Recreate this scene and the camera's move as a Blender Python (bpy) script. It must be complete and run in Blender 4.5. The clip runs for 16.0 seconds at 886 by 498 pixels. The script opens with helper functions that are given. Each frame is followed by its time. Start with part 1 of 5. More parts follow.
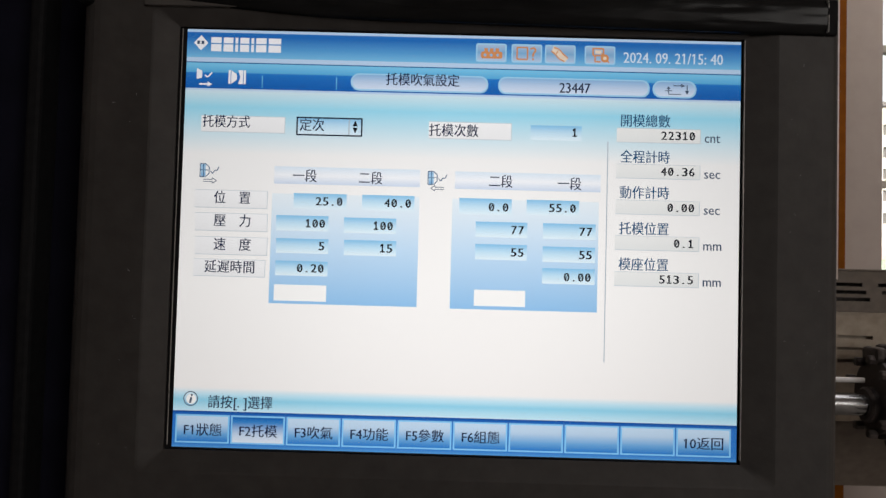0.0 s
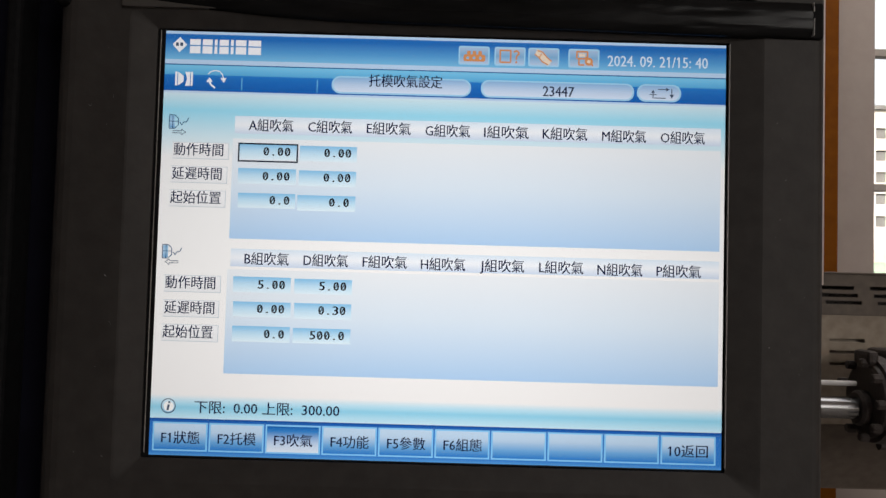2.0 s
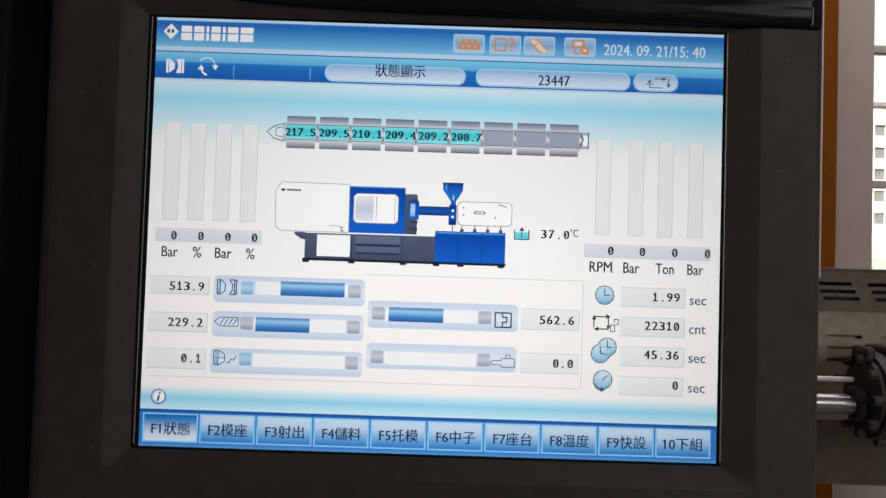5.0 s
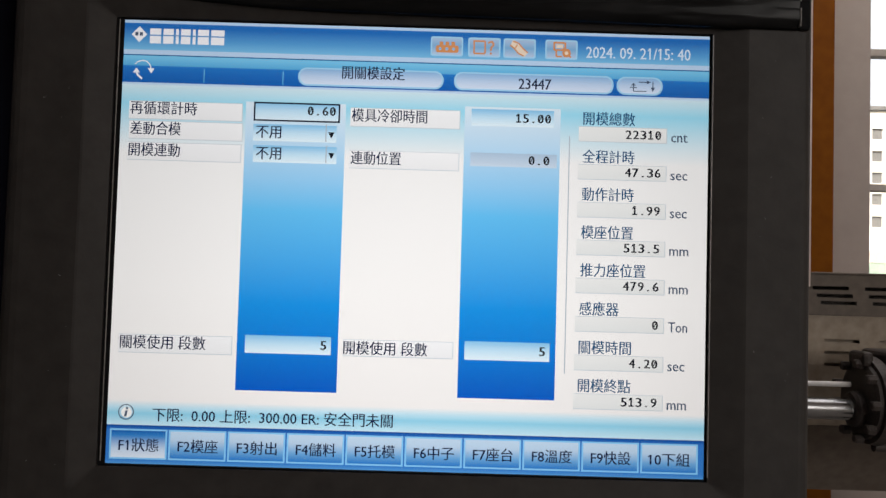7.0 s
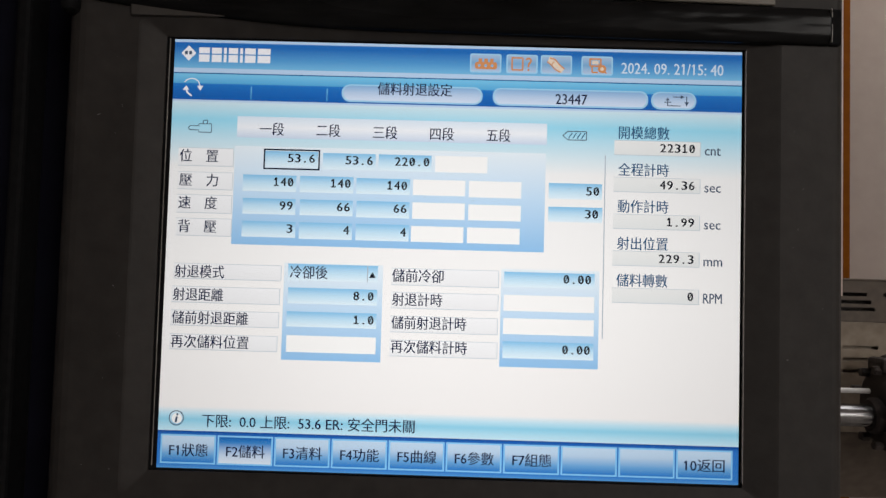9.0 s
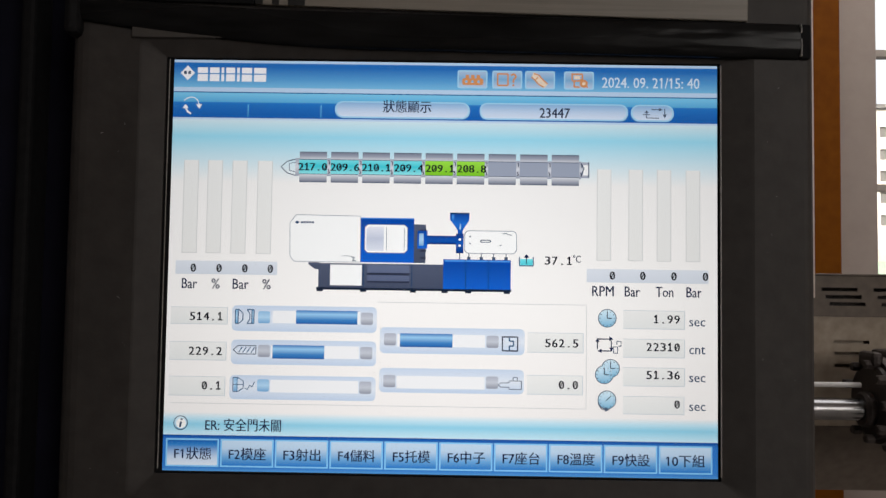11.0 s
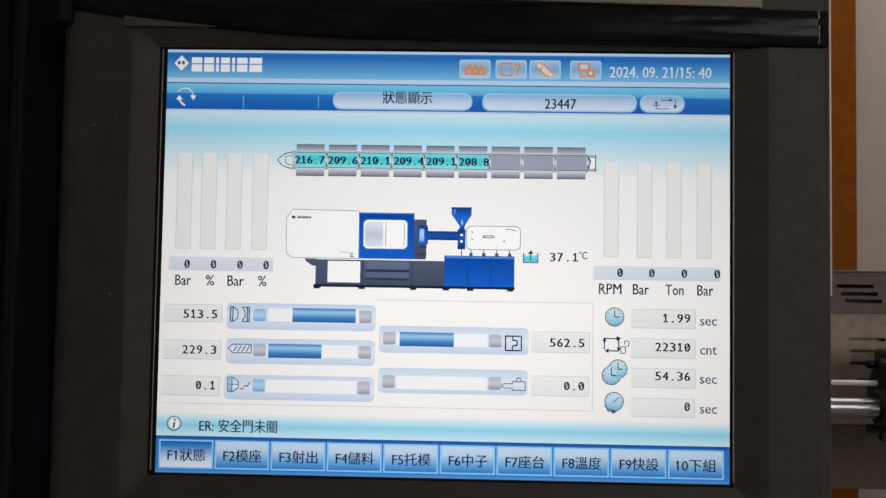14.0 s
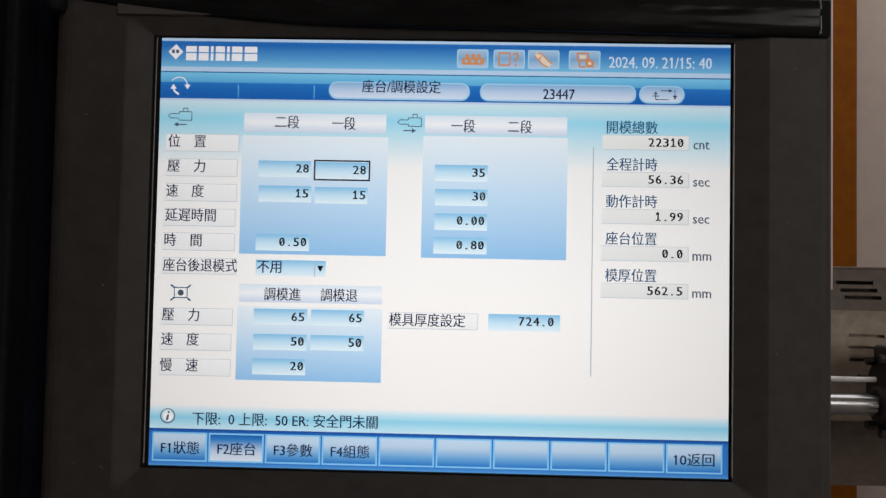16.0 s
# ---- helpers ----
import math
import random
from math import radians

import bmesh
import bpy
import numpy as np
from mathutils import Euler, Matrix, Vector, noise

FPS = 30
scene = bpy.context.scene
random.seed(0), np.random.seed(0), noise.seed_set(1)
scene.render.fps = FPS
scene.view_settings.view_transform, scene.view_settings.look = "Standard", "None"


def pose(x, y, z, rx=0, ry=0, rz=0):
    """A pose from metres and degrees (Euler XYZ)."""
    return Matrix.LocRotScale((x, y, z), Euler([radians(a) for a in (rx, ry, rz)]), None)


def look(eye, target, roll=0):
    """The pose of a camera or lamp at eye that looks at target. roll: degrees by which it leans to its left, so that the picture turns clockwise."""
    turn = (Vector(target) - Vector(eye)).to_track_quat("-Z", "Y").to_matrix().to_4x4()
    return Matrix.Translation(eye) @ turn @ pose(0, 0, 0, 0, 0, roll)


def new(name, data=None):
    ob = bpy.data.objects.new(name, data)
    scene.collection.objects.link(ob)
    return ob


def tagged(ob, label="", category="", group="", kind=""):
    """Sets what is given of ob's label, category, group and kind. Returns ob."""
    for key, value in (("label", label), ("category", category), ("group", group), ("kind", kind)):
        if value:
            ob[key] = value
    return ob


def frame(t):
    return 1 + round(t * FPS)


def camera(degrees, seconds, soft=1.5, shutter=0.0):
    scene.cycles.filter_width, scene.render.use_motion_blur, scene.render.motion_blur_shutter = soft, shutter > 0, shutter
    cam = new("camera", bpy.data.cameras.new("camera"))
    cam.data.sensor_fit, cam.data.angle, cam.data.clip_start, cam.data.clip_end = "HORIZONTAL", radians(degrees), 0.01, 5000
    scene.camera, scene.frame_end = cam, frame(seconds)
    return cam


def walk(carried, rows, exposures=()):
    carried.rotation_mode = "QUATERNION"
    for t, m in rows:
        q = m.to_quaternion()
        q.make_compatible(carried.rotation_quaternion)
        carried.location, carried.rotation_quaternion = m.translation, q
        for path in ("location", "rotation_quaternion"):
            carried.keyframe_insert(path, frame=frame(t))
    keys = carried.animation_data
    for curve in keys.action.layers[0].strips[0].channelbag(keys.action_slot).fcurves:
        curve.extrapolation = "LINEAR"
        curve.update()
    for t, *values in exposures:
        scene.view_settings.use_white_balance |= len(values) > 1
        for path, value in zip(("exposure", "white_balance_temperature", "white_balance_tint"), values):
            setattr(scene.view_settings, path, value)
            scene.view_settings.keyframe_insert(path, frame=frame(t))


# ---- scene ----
cam = camera(59.0, 16.0, soft=1.4)
PATH = [
    (0, (-0.0042, -0.3429, 1.3337), (-0.021, 1.6556, 1.4097), 1.51),
    (0.5, (-0.002, -0.3394, 1.3336), (-0.0055, 1.6592, 1.4102), 1.39),
    (1, (0.0016, -0.3326, 1.3349), (0.0072, 1.6658, 1.4135), 1.34),
    (1.5, (0.0023, -0.3353, 1.3348), (0.0058, 1.6632, 1.413), 1.38),
    (2, (0.0012, -0.3385, 1.3352), (-0.0017, 1.6598, 1.4177), 1.56),
    (2.5, (0.0026, -0.3296, 1.3343), (-0.0021, 1.669, 1.4099), 1.80),
    (3, (0.0052, -0.3266, 1.3338), (0.0021, 1.6721, 1.407), 1.92),
    (3.5, (0.0017, -0.3349, 1.3324), (0.0026, 1.664, 1.399), 1.89),
    (4, (0.0039, -0.334, 1.3318), (0.0088, 1.665, 1.3948), 1.87),
    (6.5, (0.0023, -0.3367, 1.3361), (-0.0031, 1.6615, 1.4203), 1.65),
    (7, (0.012, -0.3242, 1.3359), (0.0167, 1.6741, 1.418), 1.63),
    (7.5, (0.0043, -0.3283, 1.336), (0.0037, 1.6701, 1.4163), 1.69),
    (8, (0.0017, -0.324, 1.3345), (-0.0071, 1.6744, 1.4131), 1.67),
    (8.5, (-0.0009, -0.3309, 1.3366), (-0.0199, 1.6671, 1.4231), 1.66),
    (9, (0.0002, -0.3339, 1.3374), (-0.0262, 1.6636, 1.4331), 1.58),
    (11.5, (0.0023, -0.3509, 1.3412), (-0.0152, 1.6469, 1.4337), 0.60),
    (12, (0.0004, -0.3434, 1.3398), (-0.0416, 1.6542, 1.4274), 0.56),
    (12.5, (-0.0029, -0.3475, 1.3414), (-0.0595, 1.6497, 1.4308), 0.57),
    (13, (0.0006, -0.3396, 1.3414), (-0.0525, 1.6579, 1.4269), 0.66),
    (13.5, (0.0109, -0.3296, 1.3402), (-0.0354, 1.6681, 1.4227), 0.79),
    (14, (0.0069, -0.3375, 1.3415), (-0.0381, 1.6603, 1.4247), 0.92),
    (14.5, (0.0074, -0.3362, 1.341), (-0.0347, 1.6616, 1.4233), 1.00),
    (15, (0.0092, -0.3347, 1.3394), (-0.0337, 1.6633, 1.4169), 1.02),
    (15.5, (0.008, -0.3347, 1.3401), (-0.04, 1.6632, 1.4173), 1.04),
    (16, (0.0081, -0.3339, 1.3399), (-0.0357, 1.6643, 1.4124), 1.10),
]
walk(cam, [(t, look(eye, target, roll)) for t, eye, target, roll in PATH])

# ---- light ----
world = bpy.data.worlds.new("world")
scene.world = world
world.use_nodes = True
sky = world.node_tree.nodes.new("ShaderNodeTexSky")
sky.sky_type, sky.sun_disc = "NISHITA", False
sky.sun_elevation, sky.sun_rotation = radians(23), radians(210)
sky.air_density, sky.dust_density, sky.ozone_density = 0.8, 7.0, 0.3
world.node_tree.links.new(sky.outputs[0], world.node_tree.nodes["Background"].inputs[0])
world.node_tree.nodes["Background"].inputs[1].default_value = 0.15

sun = new("sun", bpy.data.lights.new("sun", "SUN"))
sun.data.energy, sun.data.angle, sun.data.color = 4.5, radians(12), (1.0, 0.96, 0.9)
sun.matrix_world = look((-7, -12, 6), (0, 0, 0))


def opening_light(x, y, z, tx, ty, tz, sx, sy, watts):
    """An area lamp for sky light at an opening, seen or added."""
    ob = new("opening_light", bpy.data.lights.new("opening_light", "AREA"))
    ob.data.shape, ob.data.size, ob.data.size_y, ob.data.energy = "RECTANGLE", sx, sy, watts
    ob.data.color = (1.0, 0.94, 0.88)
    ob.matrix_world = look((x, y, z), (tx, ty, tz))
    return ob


# Lamp at an unseen window behind the camera, added to light the panel.
opening_light(2.75, -4.45, 2.4, 1.8, 0, 1.8, 1.7, 2.2, 70)
opening_light(3.15, 3.0, 2.15, 3.0, 0, 1.4, 2.3, 1.9, 24)
# Lamp under an unseen roof opening, added for the highlights along the rods.
opening_light(1.75, 1.65, 4.19, 1.75, 1.66, 0, 3.0, 2.3, 42)

# ---- materials ----


def srgb(r, g, b):
    return tuple(((v / 255 + 0.055) / 1.055) ** 2.4 if v > 10 else v / 255 / 12.92 for v in (r, g, b)) + (1.0,)


def surface(name, low, high, rough=0.5, metal=0.0, scale=40.0, bump=0.1, spread=0.15, sheen=0.5, grain=(1, 1, 1)):
    """A lit surface that varies between two colours at two scales, with fine relief."""
    m = bpy.data.materials.new(name)
    m.use_nodes = True
    t = m.node_tree
    b = t.nodes["Principled BSDF"]
    co = t.nodes.new("ShaderNodeTexCoord")
    mp = t.nodes.new("ShaderNodeMapping")
    mp.inputs["Scale"].default_value = grain
    t.links.new(co.outputs["Object"], mp.inputs[0])
    big, fine = t.nodes.new("ShaderNodeTexNoise"), t.nodes.new("ShaderNodeTexNoise")
    big.inputs["Scale"].default_value, big.inputs["Detail"].default_value = scale * 0.12, 6
    fine.inputs["Scale"].default_value, fine.inputs["Detail"].default_value = scale * 4, 4
    mix = t.nodes.new("ShaderNodeMath")
    mix.operation, mix.use_clamp = "MULTIPLY_ADD", True
    mix.inputs[1].default_value = 0.5
    for n in (big, fine):
        t.links.new(mp.outputs[0], n.inputs["Vector"])
    half = t.nodes.new("ShaderNodeMath")
    half.operation = "MULTIPLY"
    half.inputs[1].default_value = 0.5
    t.links.new(big.outputs[0], half.inputs[0])
    t.links.new(fine.outputs[0], mix.inputs[0])
    t.links.new(half.outputs[0], mix.inputs[2])
    ramp = t.nodes.new("ShaderNodeValToRGB")
    ramp.color_ramp.elements[0].position, ramp.color_ramp.elements[1].position = 0.35, 0.65
    ramp.color_ramp.elements[0].color, ramp.color_ramp.elements[1].color = (*low, 1), (*high, 1)
    t.links.new(mix.outputs[0], ramp.inputs[0])
    t.links.new(ramp.outputs[0], b.inputs["Base Color"])
    ra = t.nodes.new("ShaderNodeMapRange")
    ra.inputs["To Min"].default_value, ra.inputs["To Max"].default_value = max(rough - spread, 0.04), min(rough + spread, 1)
    t.links.new(big.outputs[0], ra.inputs[0])
    t.links.new(ra.outputs[0], b.inputs["Roughness"])
    b.inputs["Metallic"].default_value, b.inputs["Specular IOR Level"].default_value = metal, sheen
    if bump:
        bp = t.nodes.new("ShaderNodeBump")
        bp.inputs["Strength"].default_value, bp.inputs["Distance"].default_value = bump, 0.002
        t.links.new(fine.outputs[0], bp.inputs["Height"])
        t.links.new(bp.outputs[0], b.inputs["Normal"])
    return m


def lit(name, *stops):
    """A glowing patch of the display: colours from its foot to its head."""
    m = bpy.data.materials.new("screen_" + name)
    m.use_nodes = True
    t = m.node_tree
    t.nodes.remove(t.nodes["Principled BSDF"])
    em = t.nodes.new("ShaderNodeEmission")
    t.links.new(em.outputs[0], t.nodes["Material Output"].inputs[0])
    co = t.nodes.new("ShaderNodeTexCoord")
    if len(stops) == 1:
        em.inputs[0].default_value = srgb(*stops[0])
    else:
        sep = t.nodes.new("ShaderNodeSeparateXYZ")
        t.links.new(co.outputs["Generated"], sep.inputs[0])
        ramp = t.nodes.new("ShaderNodeValToRGB")
        e = ramp.color_ramp.elements
        while len(e) < len(stops):
            e.new(0.5)
        for i, s in enumerate(stops):
            s = s if len(s) == 4 else (*s, i / (len(stops) - 1))
            e[i].position, e[i].color = s[3], srgb(*s[:3])
        t.links.new(sep.outputs[2], ramp.inputs[0])
        t.links.new(ramp.outputs[0], em.inputs[0])
    # uneven backlight
    n = t.nodes.new("ShaderNodeVectorMath")
    n.operation = "DISTANCE"
    n.inputs[1].default_value = (0.004, 0, -0.022)
    t.links.new(co.outputs["Object"], n.inputs[0])
    r = t.nodes.new("ShaderNodeMapRange")
    r.interpolation_type = "SMOOTHSTEP"
    r.inputs["From Min"].default_value, r.inputs["From Max"].default_value = 0.015, 0.175
    r.inputs["To Min"].default_value, r.inputs["To Max"].default_value = GLOW, GLOW * 0.74
    t.links.new(n.outputs["Value"], r.inputs[0])
    t.links.new(r.outputs[0], em.inputs[1])
    return m


GLOW = 1.08
HOUSING = surface("charcoal_plastic", (0.0295, 0.0262, 0.0246), (0.047, 0.0422, 0.0398), 0.6, scale=30, bump=0.12, sheen=0.35)
GASKET = surface("black_rubber", (0.006, 0.006, 0.007), (0.012, 0.012, 0.013), 0.7, scale=60, sheen=0.1)
BAND = surface("glossy_black_plastic", (0.003, 0.003, 0.003), (0.020, 0.020, 0.021), 0.3, scale=22, bump=0.08, spread=0.2, sheen=0.12, grain=(0.25, 1, 1.5))
SILVER = surface("brushed_nameplate", (0.21, 0.19, 0.165), (0.29, 0.265, 0.23), 0.5, 0.0, 50, 0.1, grain=(0.1, 1, 4))
INKBLACK = surface("black_print", (0.006, 0.006, 0.006), (0.012, 0.012, 0.012), 0.6, scale=50, bump=0)
NAVY = surface("navy_black_paint", (0.006, 0.006, 0.011), (0.011, 0.011, 0.022), 0.8, scale=8, bump=0.1, sheen=0.06)
BEIGE = surface("grimy_beige_paint", (0.29, 0.235, 0.18), (0.45, 0.38, 0.30), 0.6, scale=9, bump=0.15)
BEIGE_DARK = surface("worn_taupe_and_shade", (0.115, 0.092, 0.074), (0.175, 0.143, 0.117), 0.65, scale=9, bump=0.15)
STEEL = surface("greasy_black_steel", (0.022, 0.017, 0.016), (0.075, 0.060, 0.055), 0.5, 0.0, 60, 0.4, sheen=0.4)
EDGE_GLINT = surface("pale_edge_glint", (0.56, 0.48, 0.44), (0.74, 0.65, 0.60), 0.35, 0.0, 40, 0, 0.06)
WORN_GLINT = surface("worn_wrap_and_glint", (0.25, 0.24, 0.23), (0.55, 0.53, 0.51), 0.4, 0.0, 200, 0, 0.1)
LEDGE = surface("taupe_plastic", (0.060, 0.054, 0.050), (0.078, 0.071, 0.066), 0.55, scale=40, bump=0.1, sheen=0.35)
CHROME = surface("oiled_steel", (0.30, 0.30, 0.31), (0.38, 0.38, 0.39), 0.24, 1.0, 20, 0, 0.05)
ROD_WHITE = surface("pale_rod", (0.62, 0.60, 0.60), (0.76, 0.74, 0.74), 0.35, 0.0, 20, 0, 0.06)
ORANGE = surface("orange_brown_paint", (0.155, 0.045, 0.002), (0.21, 0.066, 0.003), 0.75, scale=5, bump=0.1, sheen=0.12)
PLASTER = surface("off_white_plaster", (0.355, 0.305, 0.280), (0.395, 0.342, 0.315), 0.85, scale=4, bump=0.15)
FLOOR = surface("grey_screed", (0.22, 0.20, 0.18), (0.34, 0.31, 0.28), 0.6, scale=3, bump=0.2)
FRAME = surface("window_frame_paint", (0.40, 0.36, 0.33), (0.50, 0.46, 0.43), 0.5, scale=12, bump=0.05)
FACADE = surface("white_facade", (0.72, 0.72, 0.70), (0.84, 0.84, 0.82), 0.8, scale=1, bump=0)
FACADE_GREY = surface("grey_shutter", (0.16, 0.165, 0.17), (0.24, 0.245, 0.25), 0.6, scale=2, bump=0)
FACADE_GREEN = surface("green_render", (0.34, 0.48, 0.38), (0.42, 0.56, 0.46), 0.8, scale=2, bump=0)
FACADE_PINK = surface("pink_render", (0.62, 0.50, 0.48), (0.72, 0.60, 0.57), 0.8, scale=2, bump=0)
YARD = surface("yard_concrete", (0.30, 0.29, 0.27), (0.42, 0.40, 0.38), 0.8, scale=1, bump=0.1)
DUST = surface("dust", (0.22, 0.22, 0.22), (0.40, 0.40, 0.40), 0.9, scale=90, bump=0)

GLASS = bpy.data.materials.new("glass")
GLASS.use_nodes = True
_t = GLASS.node_tree
_t.nodes.remove(_t.nodes["Principled BSDF"])
_mix, _tr, _gl, _fr = (_t.nodes.new("ShaderNode" + k) for k in ("MixShader", "BsdfTransparent", "BsdfGlossy", "Fresnel"))
_gl.inputs["Roughness"].default_value, _fr.inputs[0].default_value = 0.04, 1.33
_t.links.new(_fr.outputs[0], _mix.inputs[0])
_t.links.new(_tr.outputs[0], _mix.inputs[1])
_t.links.new(_gl.outputs[0], _mix.inputs[2])
_t.links.new(_mix.outputs[0], _t.nodes["Material Output"].inputs[0])

LIT = {
    "paper": lit("paper", (196, 226, 238, 0.0), (140, 203, 227, 0.034), (186, 221, 236, 0.052), (239, 235, 233, 0.072), (243, 240, 238, 0.4), (238, 236, 235, 0.80), (150, 212, 234, 0.945), (206, 226, 234, 1.0)),
    "chip": lit("chip", (232, 231, 232), (240, 239, 240)),
    "edge": lit("edge", (196, 203, 210)),
    "val": lit("val", (222, 236, 244), (190, 220, 238), (128, 188, 226)),
    "white": lit("white", (243, 241, 239)),
    "read": lit("read", (224, 225, 224), (233, 232, 230)),
    "tpale": lit("tpale", (172, 202, 233), (214, 225, 236, 0.55), (230, 232, 235)),
    "locked": lit("locked", (196, 210, 226), (168, 190, 212)),
    "tblue": lit("tblue", (142, 188, 228), (188, 214, 237), (226, 234, 240)),
    "deep": lit("deep", (10, 88, 190), (24, 140, 220, 0.3), (96, 184, 234, 0.62), (214, 228, 238)),
    "headrow": lit("headrow", (200, 212, 230), (238, 239, 243), (214, 226, 238)),
    "outline": lit("outline", (22, 34, 52)),
    "navy": lit("navy", (24, 60, 98)),
    "cursor": lit("cursor", (74, 108, 132)),
    "rule": lit("rule", (170, 178, 190)),
    "bar": lit("bar", (228, 227, 225), (231, 231, 230)),
    "bar_edge": lit("bar_edge", (206, 206, 206)),
    "hair": lit("hair", (140, 146, 160)),
    "zone": lit("zone", (140, 220, 226), (60, 194, 208, 0.55), (120, 216, 224)),
    "band_upper": lit("band_upper", (206, 208, 216), (150, 155, 170), (112, 118, 136)),
    "band_lower": lit("band_lower", (104, 110, 128), (166, 170, 182), (214, 216, 222)),
    "tube": lit("tube", (6, 40, 104), (20, 84, 176), (8, 46, 116)),
    "hopper": lit("hopper", (14, 70, 160), (30, 104, 200), (10, 58, 140)),
    "machine_shine": lit("machine_shine", (70, 140, 220)),
    "machine_slate": lit("machine_slate", (84, 94, 122), (96, 106, 134)),
    "machine_shade": lit("machine_shade", (44, 50, 70)),
    "pane_shade": lit("pane_shade", (214, 218, 230), (188, 194, 212), (222, 224, 234)),
    "stripe": lit("stripe", (206, 212, 222), (216, 221, 230)),
    "tray": lit("tray", (188, 204, 226), (218, 224, 234), (194, 208, 228)),
    "rail": lit("rail", (236, 236, 238)),
    "slider": lit("slider", (30, 88, 158), (64, 128, 190), (150, 196, 230, 0.72), (44, 108, 180)),
    "knob": lit("knob", (140, 144, 158), (192, 196, 206), (170, 174, 188)),
    "knobb": lit("knobb", (110, 160, 204), (172, 206, 232), (140, 182, 218)),
    "ink": lit("ink", (16, 30, 62)),
    "black": lit("black", (22, 26, 34)),
    "teal": lit("teal", (24, 76, 116)),
    "slate": lit("slate", (70, 84, 106)),
    "green": lit("green", (120, 190, 40), (150, 214, 70)),
    "band_top": lit("band_top", (118, 182, 222), (84, 152, 206, 0.35), (36, 104, 180, 0.85), (40, 108, 184)),
    "line_white": lit("line_white", (182, 206, 232)),
    "line_dark": lit("line_dark", (30, 92, 150)),
    "band_cyan": lit("band_cyan", (84, 164, 214), (124, 196, 230)),
    "band_deep": lit("band_deep", (26, 92, 170), (30, 100, 180), (40, 116, 192)),
    "pill": lit("pill", (210, 220, 238), (182, 202, 228), (134, 174, 214)),
    "pill_rim": lit("pill_rim", (158, 204, 232)),
    "mark": lit("mark", (238, 236, 240)),
    "date": lit("date", (206, 220, 236)),
    "button": lit("button", (36, 116, 194), (104, 162, 212, 0.3), (182, 204, 226, 0.7), (190, 212, 232)),
    "button_on": lit("button_on", (214, 222, 234), (192, 208, 228, 0.3), (56, 128, 194, 0.8), (20, 90, 168)),
    "button_rim": lit("button_rim", (132, 194, 236)),
    "foot": lit("foot", (84, 150, 212), (52, 120, 194, 0.1), (46, 112, 190, 0.88), (14, 66, 146)),
    "icon_pale": lit("icon_pale", (226, 206, 186)),
    "orange": lit("orange", (206, 140, 92)),
    "icon_face": lit("icon_face", (178, 196, 222), (122, 168, 206), (166, 188, 216)),
    "cyan": lit("cyan", (70, 196, 210), (116, 218, 226)),
    "steel": lit("steel", (150, 156, 172), (206, 208, 216), (156, 162, 178)),
    "slab": lit("slab", (150, 158, 176)),
    "machine_blue": lit("machine_blue", (18, 92, 196), (8, 66, 156)),
    "machine_dark": lit("machine_dark", (66, 74, 96), (78, 86, 108)),
    "machine_white": lit("machine_white", (242, 242, 242)),
    "clock_face": lit("clock_face", (120, 178, 210), (212, 232, 242)),
}

# ---- mesh helpers ----
LCD_W, LCD_H, LCD_Z = 0.246, 0.1845, 1.35
PX = LCD_W / 800


def link(name, bm, material, parent=None, label="", smooth=False):
    me = bpy.data.meshes.new(name)
    bmesh.ops.recalc_face_normals(bm, faces=bm.faces)
    bm.to_mesh(me)
    bm.free()
    for m in material if isinstance(material, (list, tuple)) else [material]:
        me.materials.append(m)
    if smooth:
        for p in me.polygons:
            p.use_smooth = len(p.vertices) == 4
        rims = {k for p in me.polygons if len(p.vertices) > 4 for k in p.edge_keys}
        for e in me.edges:
            e.use_edge_sharp = e.key in rims
    ob = new(name, me)
    if parent:
        ob.parent = parent
    return tagged(ob, label)


def part(name, bm, material, parent, label="", smooth=False):
    return link(name, bm, material, parent, label, smooth)


def block(x0, y0, z0, x1, y1, z1, bevel=0.0, segments=2, bm=None):
    bm = bm or bmesh.new()
    vs = [bm.verts.new((x, y, z)) for x in (x0, x1) for y in (y0, y1) for z in (z0, z1)]
    faces = [bm.faces.new([vs[i] for i in f]) for f in ((0, 1, 3, 2), (4, 6, 7, 5), (0, 4, 5, 1), (2, 3, 7, 6), (0, 2, 6, 4), (1, 5, 7, 3))]
    if bevel:
        es = list({e for f in faces for e in f.edges})
        bmesh.ops.bevel(bm, geom=es, offset=bevel, segments=segments, affect="EDGES", profile=0.5)
    return bm


def spun(profile, x0, axis="x", centre=(0, 0, 0), sides=32, bm=None):
    """A turned solid: (along, radius) pairs round the x axis."""
    bm = bm or bmesh.new()
    rings = []
    for a, r in profile:
        rings.append([bm.verts.new((centre[0] + x0 + a, centre[1] + r * math.cos(2 * math.pi * i / sides), centre[2] + r * math.sin(2 * math.pi * i / sides))) for i in range(sides)])
    for p, q in zip(rings, rings[1:]):
        for i in range(sides):
            bm.faces.new((p[i], p[(i + 1) % sides], q[(i + 1) % sides], q[i]))
    bm.faces.new(rings[0][::-1])
    bm.faces.new(rings[-1])
    return bm


